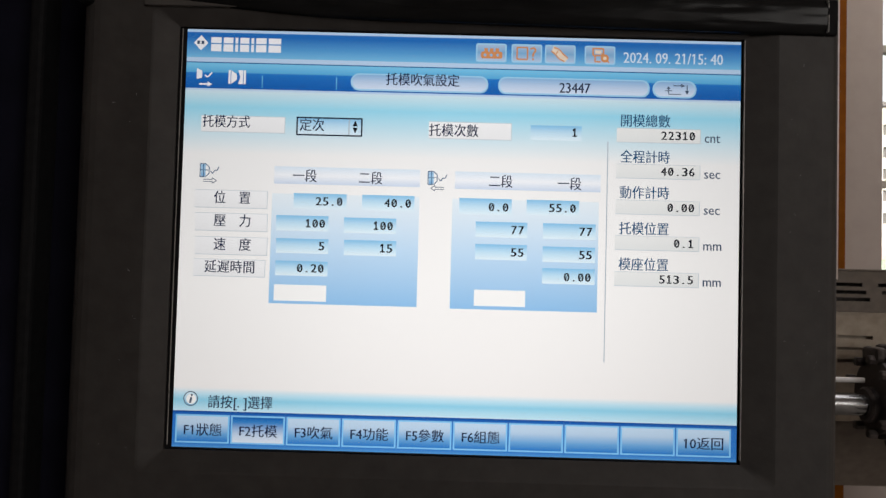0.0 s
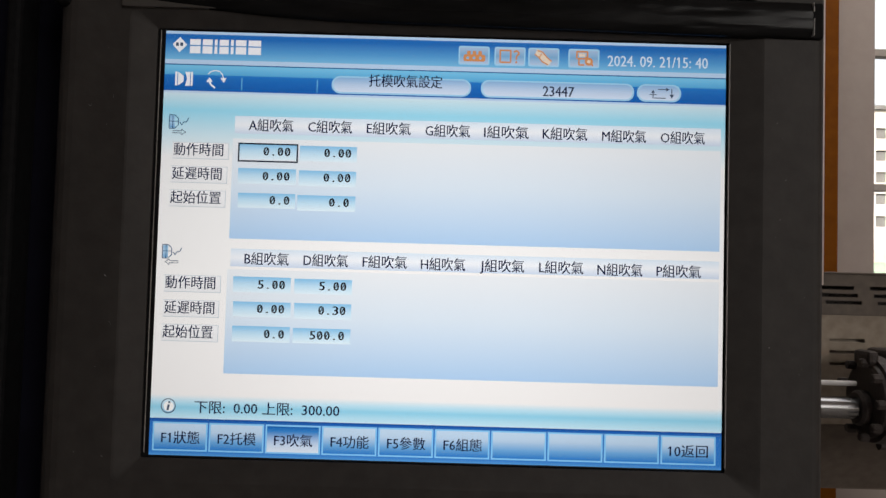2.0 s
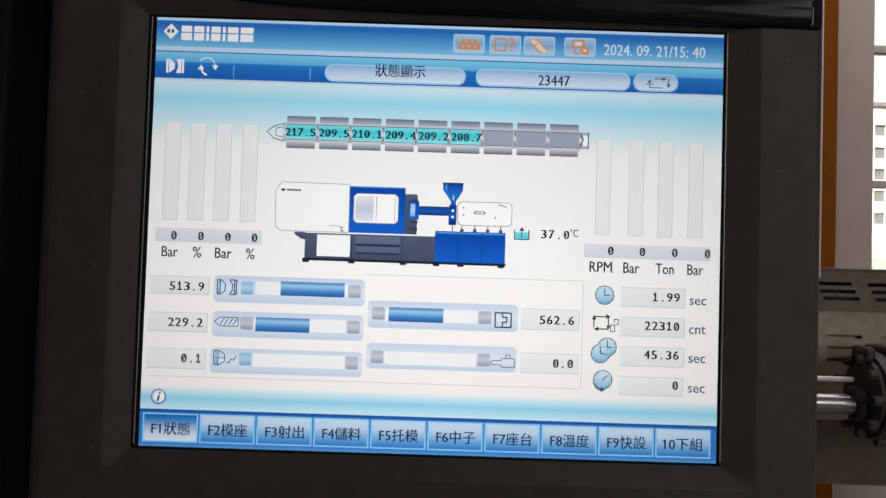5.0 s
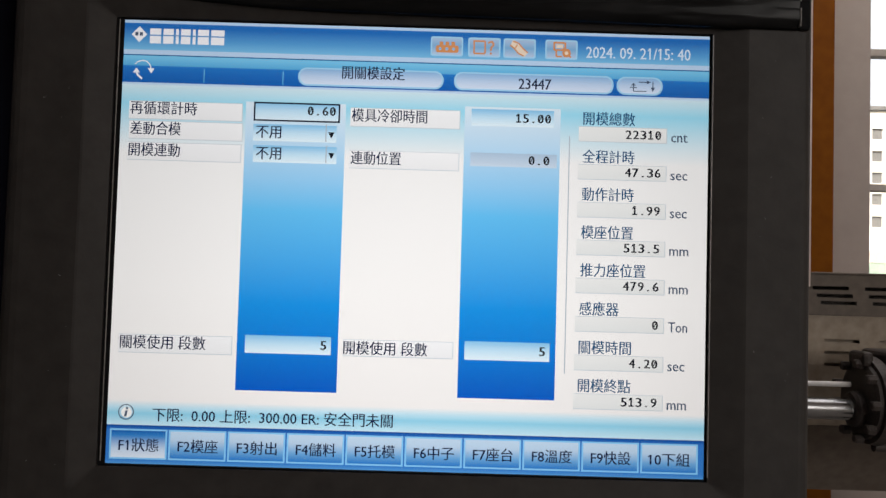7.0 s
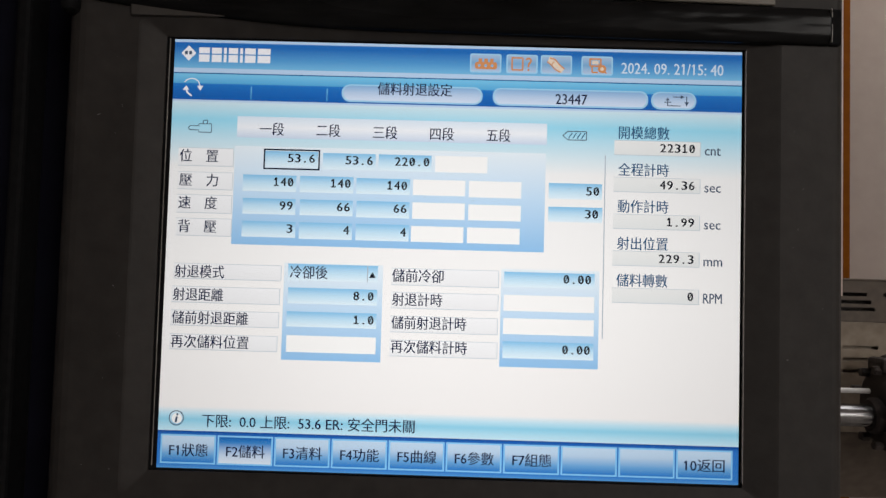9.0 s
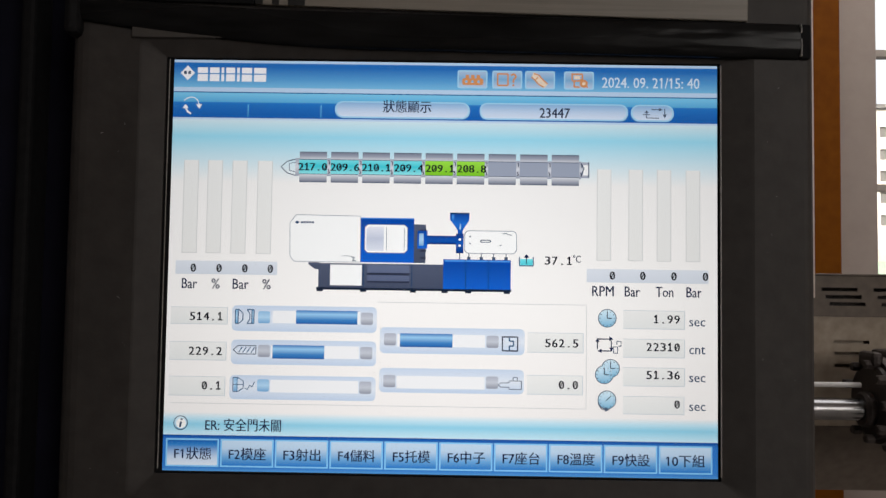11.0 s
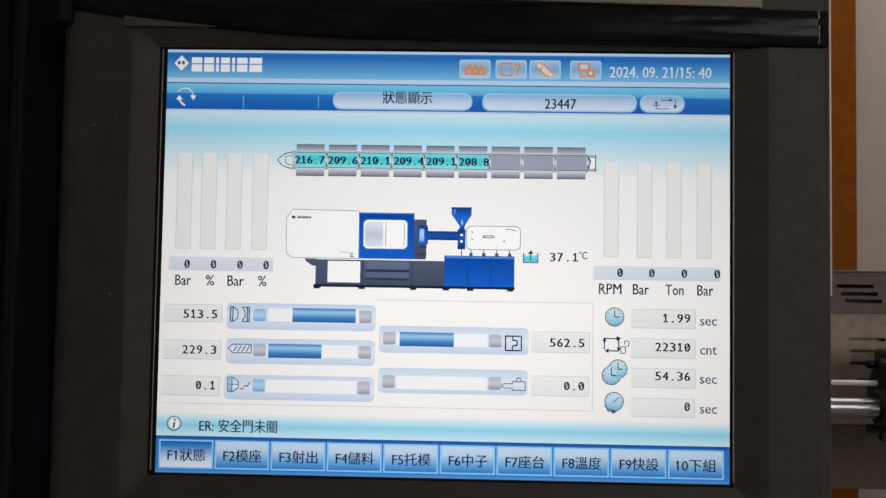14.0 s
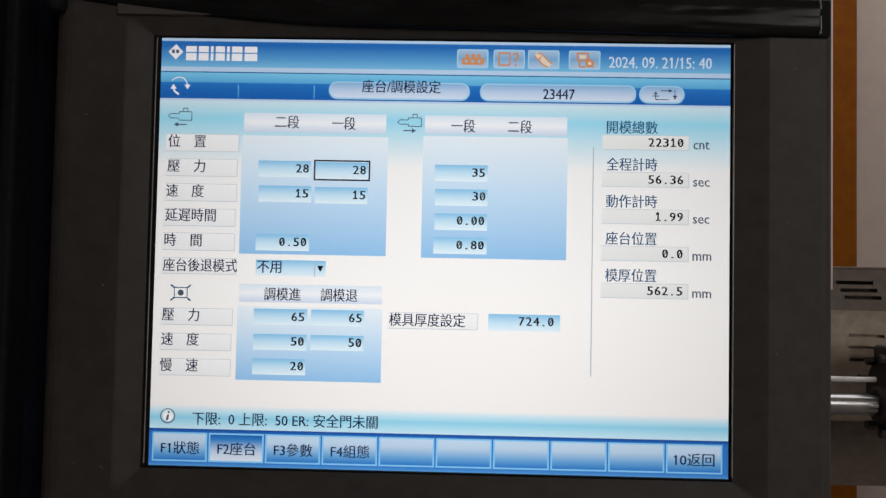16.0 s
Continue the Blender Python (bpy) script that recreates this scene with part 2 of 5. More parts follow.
def pierced(x0, z0, x1, z1, holes, y, thick):
    """A plate in the xz plane with rectangular holes through it."""
    bm = bmesh.new()
    xs = sorted({x0, x1, *[h[0] for h in holes], *[h[2] for h in holes]})
    zs = sorted({z0, z1, *[h[1] for h in holes], *[h[3] for h in holes]})
    for xa, xb in zip(xs, xs[1:]):
        for za, zb in zip(zs, zs[1:]):
            mx, mz = (xa + xb) / 2, (za + zb) / 2
            if not any(h[0] < mx < h[2] and h[1] < mz < h[3] for h in holes):
                bm.faces.new([bm.verts.new(p) for p in ((xa, y, za), (xb, y, za), (xb, y, zb), (xa, y, zb))])
    bmesh.ops.remove_doubles(bm, verts=bm.verts, dist=1e-6)
    got = bmesh.ops.extrude_face_region(bm, geom=list(bm.faces))
    bmesh.ops.translate(bm, vec=(0, thick, 0), verts=[v for v in got["geom"] if isinstance(v, bmesh.types.BMVert)])
    return bm


# ---- the hall ----
def hall():
    window = (1.889, 1.17, 4.3, 3.05)
    walls = {"wall_north": pierced(-5.5, 0, 6.0, 4.2, [window], 3.1, 0.22)}
    # The south wall's opening is made up to go with that lamp.
    walls["wall_south"] = pierced(-5.5, 0, 6.0, 4.2, [(1.9, 1.3, 3.6, 3.5)], -4.72, 0.22)
    walls["wall_east"] = block(6.0, -4.72, 0, 6.2, 3.32, 4.2)
    walls["wall_west"] = block(-5.7, -4.72, 0, -5.5, 3.32, 4.2)
    for name, bm in walls.items():
        tagged(link(name, bm, PLASTER), "off-white plastered factory hall wall", "wall", kind="structure")
    tagged(link("floor", block(-5.7, -4.72, -0.2, 6.2, 3.32, 0), FLOOR), "worn grey screed factory floor", "floor", kind="structure")
    # The roof opening is out of view, added to go with its lamp.
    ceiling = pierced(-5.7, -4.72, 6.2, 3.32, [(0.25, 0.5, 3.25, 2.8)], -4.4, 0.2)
    ceiling.transform(Matrix.Rotation(radians(-90), 4, "X"))
    tagged(link("ceiling", ceiling, PLASTER), "off-white plastered hall ceiling", "ceiling", kind="structure")
    tagged(link("ground", block(-400, 3.34, -0.25, 400, 900, -0.05), YARD), "pale concrete yard outside the hall", "ground", kind="structure")
    # orange column against the wall
    tagged(link("column", block(1.30, 2.985, 0, 1.675, 3.098, 4.198, 0.008), ORANGE), "orange-brown painted column against the plaster wall", "column", kind="structure")
    # window
    win = tagged(new("window_1"), "white framed factory window with horizontal glazing bars", "window", kind="structure")
    win.location = (3.1, 3.2, 1.17)
    x0, x1, z0, z1 = window[0] - 3.1, window[2] - 3.1, 0.0, window[3] - 1.17
    part("window_frame", pierced(x0, z0, x1, z1, [(x0 + 0.012, z0 + 0.04, x1 - 0.04, z1 - 0.04)], -0.03, 0.06), FRAME, win)
    for z, h in ((0.642, 0.032), (1.256, 0.034)):
        part("glazing_bar", block(x0 + 0.012, -0.024, z - h / 2, x1 - 0.04, 0.024, z + h / 2, 0.004), FRAME, win)
    for x in (-0.4, 0.4):
        part("mullion", block(x - 0.02, -0.026, z0 + 0.04, x + 0.02, 0.026, z1 - 0.04, 0.004), FRAME, win)
    part("window_sill", block(x0 - 0.001, -0.16, z0 - 0.03, x1, -0.032, z0 - 0.002, 0.005), FRAME, win)
    pane = part("pane", block(x0 + 0.012, -0.003, z0 + 0.04, x1 - 0.04, 0.003, z1 - 0.04), GLASS, win)
    pane.visible_shadow = False


def sky_backdrop():
    m = bpy.data.materials.new("bright_overcast_haze")
    m.use_nodes = True
    t = m.node_tree
    t.nodes.remove(t.nodes["Principled BSDF"])
    em, n, ramp = t.nodes.new("ShaderNodeEmission"), t.nodes.new("ShaderNodeTexNoise"), t.nodes.new("ShaderNodeValToRGB")
    n.inputs["Scale"].default_value = 0.01
    ramp.color_ramp.elements[0].color, ramp.color_ramp.elements[1].color = (0.90, 0.94, 1.0, 1), (1.0, 1.0, 1.0, 1)
    t.links.new(n.outputs[0], ramp.inputs[0])
    t.links.new(ramp.outputs[0], em.inputs[0])
    em.inputs[1].default_value = 1.15
    t.links.new(em.outputs[0], t.nodes["Material Output"].inputs[0])
    tagged(link("backdrop", block(-500, 800, -5, 900, 801, 600), m), "white haze of a bright overcast sky", "sky", kind="structure")


def apartment_building():
    b = tagged(new("apartment_building"), "white apartment building with grey windows beyond the yard", "building")
    b.location = (55, 100, -0.05)
    holes = [(x * 3.2 - 15.7, z, x * 3.2 - 14.3, z + 1.4) for x in range(12) for z in (9.9, 12.8, 15.6, 18.4, 21.3)]
    part("wall", pierced(-20, 6.9, 26, 25, holes, 0, 0.3), FACADE, b)
    part("string_course", block(-20, -0.2, 5.3, 26, 0.3, 6.88), FACADE_PINK, b, "pale pink band over the ground floor")
    part("plinth", block(-20, -0.1, 0, 26, 0.3, 5.28), FACADE_GREEN, b, "pale green lower storey")
    part("back", block(-20, 0.4, 0, 26, 12, 24.9), FACADE_GREY, b)
    part("roof", block(-20.6, -0.6, 25.01, 26.6, 12.4, 25.5), FACADE_GREY, b)


# ---- the moulding machine behind the panel ----
def machine_guard():
    g = tagged(new("machine_guard"), "dark navy sheet steel machine guard beside the panel", "machine")
    g.location = (-0.55, 0.5, 0)
    part("body", block(-0.95, -0.46, 0, 0.66, 0.5, 2.1, 0.012), NAVY, g)
    part("door", block(-0.93, -0.485, 0.3, 0.30, -0.462, 2.0, 0.006), NAVY, g)
    part("handle", block(0.215, -0.515, 1.29, 0.228, -0.487, 1.40, 0.004), GASKET, g)
    part("seam", block(0.345, -0.480, 0.2, 0.352, -0.462, 2.05, 0.002), GASKET, g)


def injection_unit():
    u = tagged(new("injection_unit"), "grimy beige injection unit cover with louvres and chrome rods", "machine")
    u.location = (1.2, 1.7, 0.0035)

    def slots(z, starts, w, h):
        return [(x, z - h / 2, x + w, z + h / 2) for x in starts]

    # louvred upper and lower cover
    up = []
    for k, z in enumerate((1.343, 1.3235, 1.305)):
        up += slots(z, [-0.2925 - 0.067 + 0.0104 * k + 0.135 * i for i in range(6)], 0.094, 0.0095)
    upper = part("upper_cover", pierced(-0.75, 1.273, 0.75, 1.378, up, 0, 0.004), BEIGE_DARK, u, "worn taupe louvred cover strip")
    low = []
    for z in (1.2065, 1.176, 1.146):
        low += slots(z, [-0.333 + 0.142 * i for i in range(6)], 0.091, 0.009)
    part("lower_cover", pierced(-0.75, 0.99, 0.75, 1.2722, low, 0.004, 0.004), BEIGE, u)
    part("louvre_back", block(-0.74, 0.026, 1.0, 0.74, 0.029, 1.268), BEIGE, u)
    part("core", block(-0.74, 0.19, 0.80, 0.74, 0.60, 1.372), STEEL, u)
    part("top_plate", block(-0.76, -0.004, 1.3785, 0.76, 0.62, 1.384, 0.002), BEIGE_DARK, u)
    # Slope and darker paint stand for the shade low on the cover.
    skirt = block(-0.75, 0.004, 0.79, 0.75, 0.008, 0.9885)
    for v in skirt.verts:
        v.co.y += (0.9885 - v.co.z) * 0.8
    part("skirt", skirt, BEIGE_DARK, u, "inward sloping lower skirt, darkened for the shade there")
    part("base_plate", block(-0.75, 0.18, 0.782, 0.75, 0.62, 0.789, 0.002), BEIGE_DARK, u)
    for x in (-0.72, 0.6):
        part("leg", block(x, 0.1, -0.0035, x + 0.12, 0.5, 0.781, 0.006), NAVY, u)
    part("nozzle_block", block(-0.86, -0.18, 0.90, -0.762, 0.5, 1.25, 0.01), STEEL, u)
    # rods along the machine
    part("guide_rod", spun([(0, 0.0062), (0.585, 0.0062)], -0.80, centre=(0, -0.17, 1.1165), sides=24), ROD_WHITE, u, "thin pale rod", True)
    part("tie_rod", spun([(0, 0.0262), (0.615, 0.0262)], -0.80, centre=(0, -0.17, 1.0595), sides=48), CHROME, u, "thick polished oiled steel rod", True)
    # bolted flange at the rods' end
    axis = (0, -0.17, 1.080)
    part("flange", spun([(0, 0.080), (0.004, 0.088), (0.012, 0.090), (0.013, 0.100), (0.034, 0.104), (0.040, 0.098)], -0.196, centre=axis, sides=48), STEEL, u, "greasy black bolted flange")
    part("gland", spun([(0, 0.036), (0.006, 0.042), (0.022, 0.042)], -0.216, centre=(0, -0.17, 1.0595), sides=32), STEEL, u)
    for i in range(9):
        a = 2 * math.pi / 9 * i + 0.35
        part("bolt", spun([(0, 0.009), (0.003, 0.0115), (0.020, 0.0115)], -0.214, centre=(0, axis[1] + 0.088 * math.cos(a), axis[2] + 0.088 * math.sin(a)), sides=6), STEEL, u)
    part("hydraulic_cylinder", spun([(0, 0.084), (0.004, 0.088), (0.56, 0.088)], -0.155, centre=axis, sides=48), BEIGE, u, "beige painted hydraulic cylinder", True)
    part("clamp", block(-0.202, -0.205, 1.160, -0.176, -0.13, 1.196, 0.010), STEEL, u)
    part("hose_bracket", block(-0.156, -0.235, 1.153, 0.12, -0.10, 1.199, 0.010), STEEL, u)
    part("hose", spun([(0, 0.012), (0.4, 0.012)], -0.165, centre=(0, -0.18, 0.975), sides=16), STEEL, u, "", True)


# ---- the control panel ----
panel = tagged(new("control_panel"), "charcoal machine control panel with a lit colour display", "control panel")
panel.location = (0, 0.05, 1.05)
OFF = Matrix.Translation((0, -0.05, -1.05))


def ring(bm, x0, z0, x1, z1, y, radius=0.0, n=4):
    pts = []
    for cx, cz, a0 in ((x1 - radius, z1 - radius, 0), (x0 + radius, z1 - radius, 90), (x0 + radius, z0 + radius, 180), (x1 - radius, z0 + radius, 270)):
        for i in range(n + 1):
            a = radians(a0 + 90 * i / n)
            pts.append(bm.verts.new((cx + radius * math.cos(a), y, cz + radius * math.sin(a))))
    return pts


def loft(bm, a, b):
    for i in range(len(a)):
        bm.faces.new((a[i], a[(i + 1) % len(a)], b[(i + 1) % len(b)], b[i]))


def panel_housing():
    xl, xr, z0, z1 = -0.1682, 0.1641, 1.06, 1.56
    s = (LCD_W / 2, LCD_Z - LCD_H / 2, LCD_Z + LCD_H / 2)
    bm = bmesh.new()
    # from the back round the rim and into the recess
    steps = [ring(bm, xl + 0.004, z0 + 0.004, xr - 0.004, z1 - 0.004, 0.078, 0.004), ring(bm, xl, z0, xr, z1, 0.070, 0.006)]
    for k in range(6):
        a = radians(18 * k)
        d = 0.006 * (1 - math.cos(a))
        steps.append(ring(bm, xl + 1.5 * d, z0 + d, xr - d, z1 - d, -0.006 * math.sin(a), 0.006))
    steps.append(ring(bm, -s[0] - 0.0135, s[1] - 0.010, s[0] + 0.0135, s[2] + 0.0065, -0.006, 0.003))
    steps.append(ring(bm, -s[0] - 0.0125, s[1] - 0.009, s[0] + 0.0125, s[2] + 0.0060, -0.0058, 0.003))
    for y in (-0.0026, -0.0018):
        steps.append(ring(bm, -s[0] - 0.0026, s[1] - 0.0007, s[0] - 0.0003, s[2] - 0.0004, y, 0.0006))
    for y in (-0.0018, 0.060):
        steps.append(ring(bm, -s[0] - 0.0034, s[1] - 0.0016, s[0] + 0.0018, s[2] + 0.0016, y, 0.002))
    for p, q in zip(steps, steps[1:]):
        loft(bm, p, q)
    bm.faces.new(steps[0][::-1])
    bm.faces.new(steps[-1])
    bm.transform(OFF)
    part("housing", bm, HOUSING, panel, "charcoal plastic housing with a sloped recess")
    # rubber gasket between housing and display
    bm = bmesh.new()
    g = [ring(bm, -s[0] - 0.0031, s[1] - 0.0015, s[0] + 0.0015, s[2] + 0.0015, y, 0.001) for y in (0.003, -0.0014)]
    g += [ring(bm, -s[0] + 0.0005, s[1] - 0.0001, s[0] - 0.0013, s[2] - 0.0011, y, 0.0002) for y in (-0.0014, -0.0012)]
    g += [ring(bm, -s[0] - 0.0004, s[1] - 0.0004, s[0] + 0.0004, s[2] + 0.0004, y, 0.001) for y in (-0.0012, 0.003)]
    for p, q in zip(g, g[1:] + g[:1]):
        loft(bm, p, q)
    bm.transform(OFF)
    part("gasket", bm, GASKET, panel, "black rubber gasket")
    seat = Matrix.Translation((0, 0.0042, -0.0166)) @ Matrix.Scale(1.0124, 4)
    # glossy black band over the display, its lower edge bowed
    bm = bmesh.new()
    rows = []
    n, m = 150, 18
    for i in range(n + 1):
        f = i / n
        xx = -0.1612 + 0.3148 * f
        low = 1.4416 + 0.0042 * (1 - f) + 0.0095 * max(0, 1 - f / 0.42) ** 2
        high = 1.4573 + 0.0055 * (1 - f) + 0.004 * max(0, 1 - f / 0.3) ** 2
        prof = []
        for k in range(m + 1):
            a = math.pi * k / m
            crease = 0.0006 * noise.noise((xx * 22, k * 0.55, 4)) + 0.0004 * noise.noise((xx * 90, k * 0.9, 9))
            prof.append(bm.verts.new((xx, -0.0085 - 0.0052 * math.sin(a) ** 0.4 + crease * math.sin(a), low + (high - low) * (1 - math.cos(a)) / 2)))
        rows.append(prof)
    for p, q in zip(rows, rows[1:]):
        for k in range(m):
            bm.faces.new((p[k], q[k], q[k + 1], p[k + 1]))
        bm.faces.new((p[m], q[m], q[0], p[0]))
    bm.faces.new(rows[0])
    bm.faces.new(rows[-1][::-1])
    bm.transform(OFF @ seat)
    part("trim_band", bm, BAND, panel, "scuffed glossy black trim band", True)
    end = block(0.1538, -0.0120, 1.4417, 0.1590, 0.02, 1.4572, 0.0010)
    end.transform(OFF @ seat)
    part("band_end", end, GASKET, panel)
    # the worn edge of the band's wrap; the pale colour paints its highlight
    rnd = random.Random(3)
    worn = bmesh.new()
    z = 1.4425
    while z < 1.4562:
        h = rnd.uniform(0.0006, 0.0022)
        if rnd.random() < 0.8:
            x0 = 0.1537 + rnd.uniform(-0.00008, 0.00008)
            block(x0, -0.0142, z, x0 + rnd.uniform(0.0002, 0.0004), -0.0116, min(z + h, 1.4564), bm=worn)
        z += h + rnd.uniform(0.0, 0.0004)
    worn.transform(OFF @ seat)
    part("worn_edge_glint", worn, WORN_GLINT, panel, "pale worn edge of the black wrap with its highlight painted in")
    cap = block(-0.1690, -0.0120, 1.4495, -0.1620, 0.02, 1.474, 0.003)
    cap.transform(OFF)
    part("band_cap", cap, GASKET, panel)
    ledge = block(-0.1396, -0.0080, 1.4493, -0.02, -0.0055, 1.4541, 0.0004)
    ledge.transform(OFF)
    part("ledge", ledge, LEDGE, panel, "narrow lighter ledge under the trim band")
    lean = Matrix.Translation((0.1313, 0, 1.4583)) @ Matrix.Rotation(0.0235, 4, "Y") @ Matrix.Translation((-0.1313, 0, -1.4583))
    np_ = block(-0.084, -0.0125, 1.4578, 0.1313, -0.0102, 1.510, 0.0006)
    np_.transform(OFF @ seat @ lean)
    plate = part("nameplate", np_, SILVER, panel, "dull silver nameplate with black marks")
    for x0, x1 in ((-0.0838, -0.0805), (-0.0765, -0.0735), (-0.0695, -0.0622)):
        b = block(x0, -0.0129, 1.4579, x1, -0.0126, 1.475, 0)
        b.transform(OFF @ seat @ lean)
        part("mark", b, INKBLACK, plate)
    dark = block(-0.158, -0.0122, 1.4580, -0.0845, -0.0102, 1.510, 0.0006)
    dark.transform(OFF @ seat @ lean)
    part("black_plate", dark, GASKET, panel, "matt black plate beside the nameplate")
    # A pale strip paints the highlight that runs down the right edge.
    strip = block(0.1632, -0.0010, 1.338, 0.1650, 0.010, 1.5590, 0.0003, 3)
    strip.transform(OFF)
    part("edge_glint", strip, EDGE_GLINT, panel, "thin pale strip painted for the highlight on the edge", True)
    # Pale lines paint the glint along the glass's left and right edges.
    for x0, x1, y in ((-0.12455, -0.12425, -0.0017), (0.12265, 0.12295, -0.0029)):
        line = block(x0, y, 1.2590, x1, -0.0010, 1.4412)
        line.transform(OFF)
        part("glass_glint", line, WORN_GLINT, panel, "thin pale line painted for the glint on the glass's edge")
    bracket = block(-0.10, 0.079, 1.15, 0.04, 0.12, 1.45, 0.004)
    bracket.transform(OFF)
    part("mounting_bracket", bracket, NAVY, panel)


# ---- the display: its header stays, one page at a time stands at the front ----
def uv(u, v, d=0.0):
    """A point of the display from its 800 x 600 raster, d metres proud of it."""
    return ((u - 400) * PX, -d, (300 - v) * PX)


def patch(kind, polys, parent, name="patch", d=0.0002, material=None):
    bm = bmesh.new()
    for poly in polys:
        bm.faces.new([bm.verts.new(uv(u, v, d)) for u, v in poly])
    me = bpy.data.meshes.new(name)
    bm.to_mesh(me)
    bm.free()
    me.materials.append(material or LIT[kind])
    ob = new(name, me)
    ob.parent = parent
    return ob


def rect(u0, v0, u1, v1):
    return [(u0, v1), (u1, v1), (u1, v0), (u0, v0)]


def rounded(u0, v0, u1, v1, r, n=5):
    pts = []
    for cu, cv, a0 in ((u1 - r, v0 + r, 0), (u0 + r, v0 + r, 90), (u0 + r, v1 - r, 180), (u1 - r, v1 - r, 270)):
        pts += [(cu + r * math.cos(radians(a0 + 90 * i / n)), cv - r * math.sin(radians(a0 + 90 * i / n))) for i in range(n + 1)]
    return pts


def disc(u, v, r, n=20):
    return [(u + r * math.cos(2 * math.pi * i / n), v - r * math.sin(2 * math.pi * i / n)) for i in range(n)]


def stroke(pts, w):
    """Quads along a line of points."""
    out = []
    for (a, b), (c, d) in zip(pts, pts[1:]):
        l = math.hypot(c - a, d - b) or 1
        x, y = -(d - b) / l * w / 2, (c - a) / l * w / 2
        out.append([(a + x, b + y), (c + x, d + y), (c - x, d - y), (a - x, b - y)])
    return out


NAMES = {"chip": "caption_box", "val": "value_field", "white": "blank_field", "read": "readout_box", "tblue": "table_ground", "tpale": "table_ground", "deep": "column_ground",
         "headrow": "table_header", "locked": "locked_field", "outline": "selection_frame", "navy": "cursor", "rule": "rule", "bar": "gauge_bar", "stripe": "gauge_readout",
         "tray": "slider_tray", "rail": "slider_rail", "slider": "slider_bar", "knob": "slider_end", "knobb": "slider_end"}
DEPTH = {"rule": 0.00024, "tblue": 0.00012, "tpale": 0.00012, "deep": 0.00012, "headrow": 0.00014, "tray": 0.00012, "rail": 0.00016, "outline": 0.00035, "navy": 0.00026, "slider": 0.00024, "knob": 0.00026, "knobb": 0.00026}


def field(parent, kind, u0, v0, u1, v1):
    d = DEPTH.get(kind, 0.0002)
    if kind == "outline":
        q = 2.2
        return patch(kind, [rect(u0, v0, u1, v0 + q), rect(u0, v1 - q, u1, v1), rect(u0, v0 + q, u0 + q, v1 - q), rect(u1 - q, v0 + q, u1, v1 - q)], parent, NAMES[kind], d)
    if kind == "rule" and u1 - u0 > v1 - v0:
        v1 = v0 + 1.2
    elif kind == "rule":
        u1 = u0 + 1.4
    if kind in ("tray", "knob", "knobb"):
        return patch(kind, [rounded(u0, v0, u1, v1, 7 if kind == "tray" else 3)], parent, NAMES[kind], d)
    ob = patch(kind, [rect(u0, v0, u1, v1)], parent, NAMES[kind], d)
    if kind in ("chip", "read"):
        patch("edge", [rect(u0, v1 - 1, u1, v1), rect(u1 - 1, v0, u1, v1 - 1), rect(u0, v0, u1 - 1, v0 + 0.8)], parent, "box_edge", d + 0.00004)
    return ob


_curve = bpy.data.curves.new("writing", "FONT")
_curve.resolution_u = 2
_writer = new("writing", _curve)
_glyphs = {}


def outline_of(text, bold=0.0):
    """The filled outline of a text in the built-in font: points and faces, and its box."""
    if (text, bold) not in _glyphs:
        _curve.body, _curve.offset = text, bold
        deps = bpy.context.evaluated_depsgraph_get()
        deps.update()
        me = bpy.data.meshes.new_from_object(_writer.evaluated_get(deps))
        co = np.array([v.co[:2] for v in me.vertices])
        _glyphs[text, bold] = (co, [tuple(p.vertices) for p in me.polygons], co.min(0), co.max(0))
        bpy.data.meshes.remove(me)
    return _glyphs[text, bold]


def lettering(name, points, faces, mat, parent):
    me = bpy.data.meshes.new(name)
    me.from_pydata(points, [], faces)
    me.materials.append(LIT[mat])
    ob = new(name, me)
    ob.parent = parent
    return ob


def write(parent, text, u0, u1, v, mat="ink", size=18, d=0.0003):
    """A line of text from u0 to u1, its middle at v; size: the height of its tall signs."""
    co, faces, lo, hi = outline_of(text)
    cjk, ascii_ = any(ord(ch) > 0x2e80 for ch in text), all(ord(ch) < 128 for ch in text)
    tall = 0.92 if cjk else 0.70 if ascii_ else hi[1] - lo[1]
    k, sx = size / tall, (u1 - u0) / (hi[0] - lo[0])
    mid = 0.34 if cjk or ascii_ else (lo[1] + hi[1]) / 2
    co, faces = [tuple(c) for c in co], list(faces)
    for i, ch in enumerate(text):
        if ch == "1":
            right = outline_of(text[: i + 1])[3][0]
            n = len(co)
            co += [(right - 0.07, 0.70), (right - 0.07, 0.60), (right - 0.20, 0.50), (right - 0.20, 0.58)]
            faces.append((n, n + 1, n + 2, n + 3))
    n = len(co)
    points = [uv(u0 + (x - lo[0]) * sx + e, v - (y - mid) * k, d + e * 2e-5) for e in (-0.22, 0.22) for x, y in co]
    return lettering("caption", points, faces + [tuple(n + j for j in f) for f in faces], mat, parent)


# a one with a flag and a foot
ONE = ([(0, 0), (0.5, 0), (0.5, 0.1), (0.31, 0.1), (0.31, 0.7), (0.2, 0.7), (0.02, 0.56), (0.02, 0.45), (0.19, 0.57), (0.19, 0.1), (0, 0.1)],
       [(0, 1, 2, 3, 9, 10), (3, 4, 5, 8, 9), (5, 6, 7, 8)], (0, 0), (0.5, 0.7))


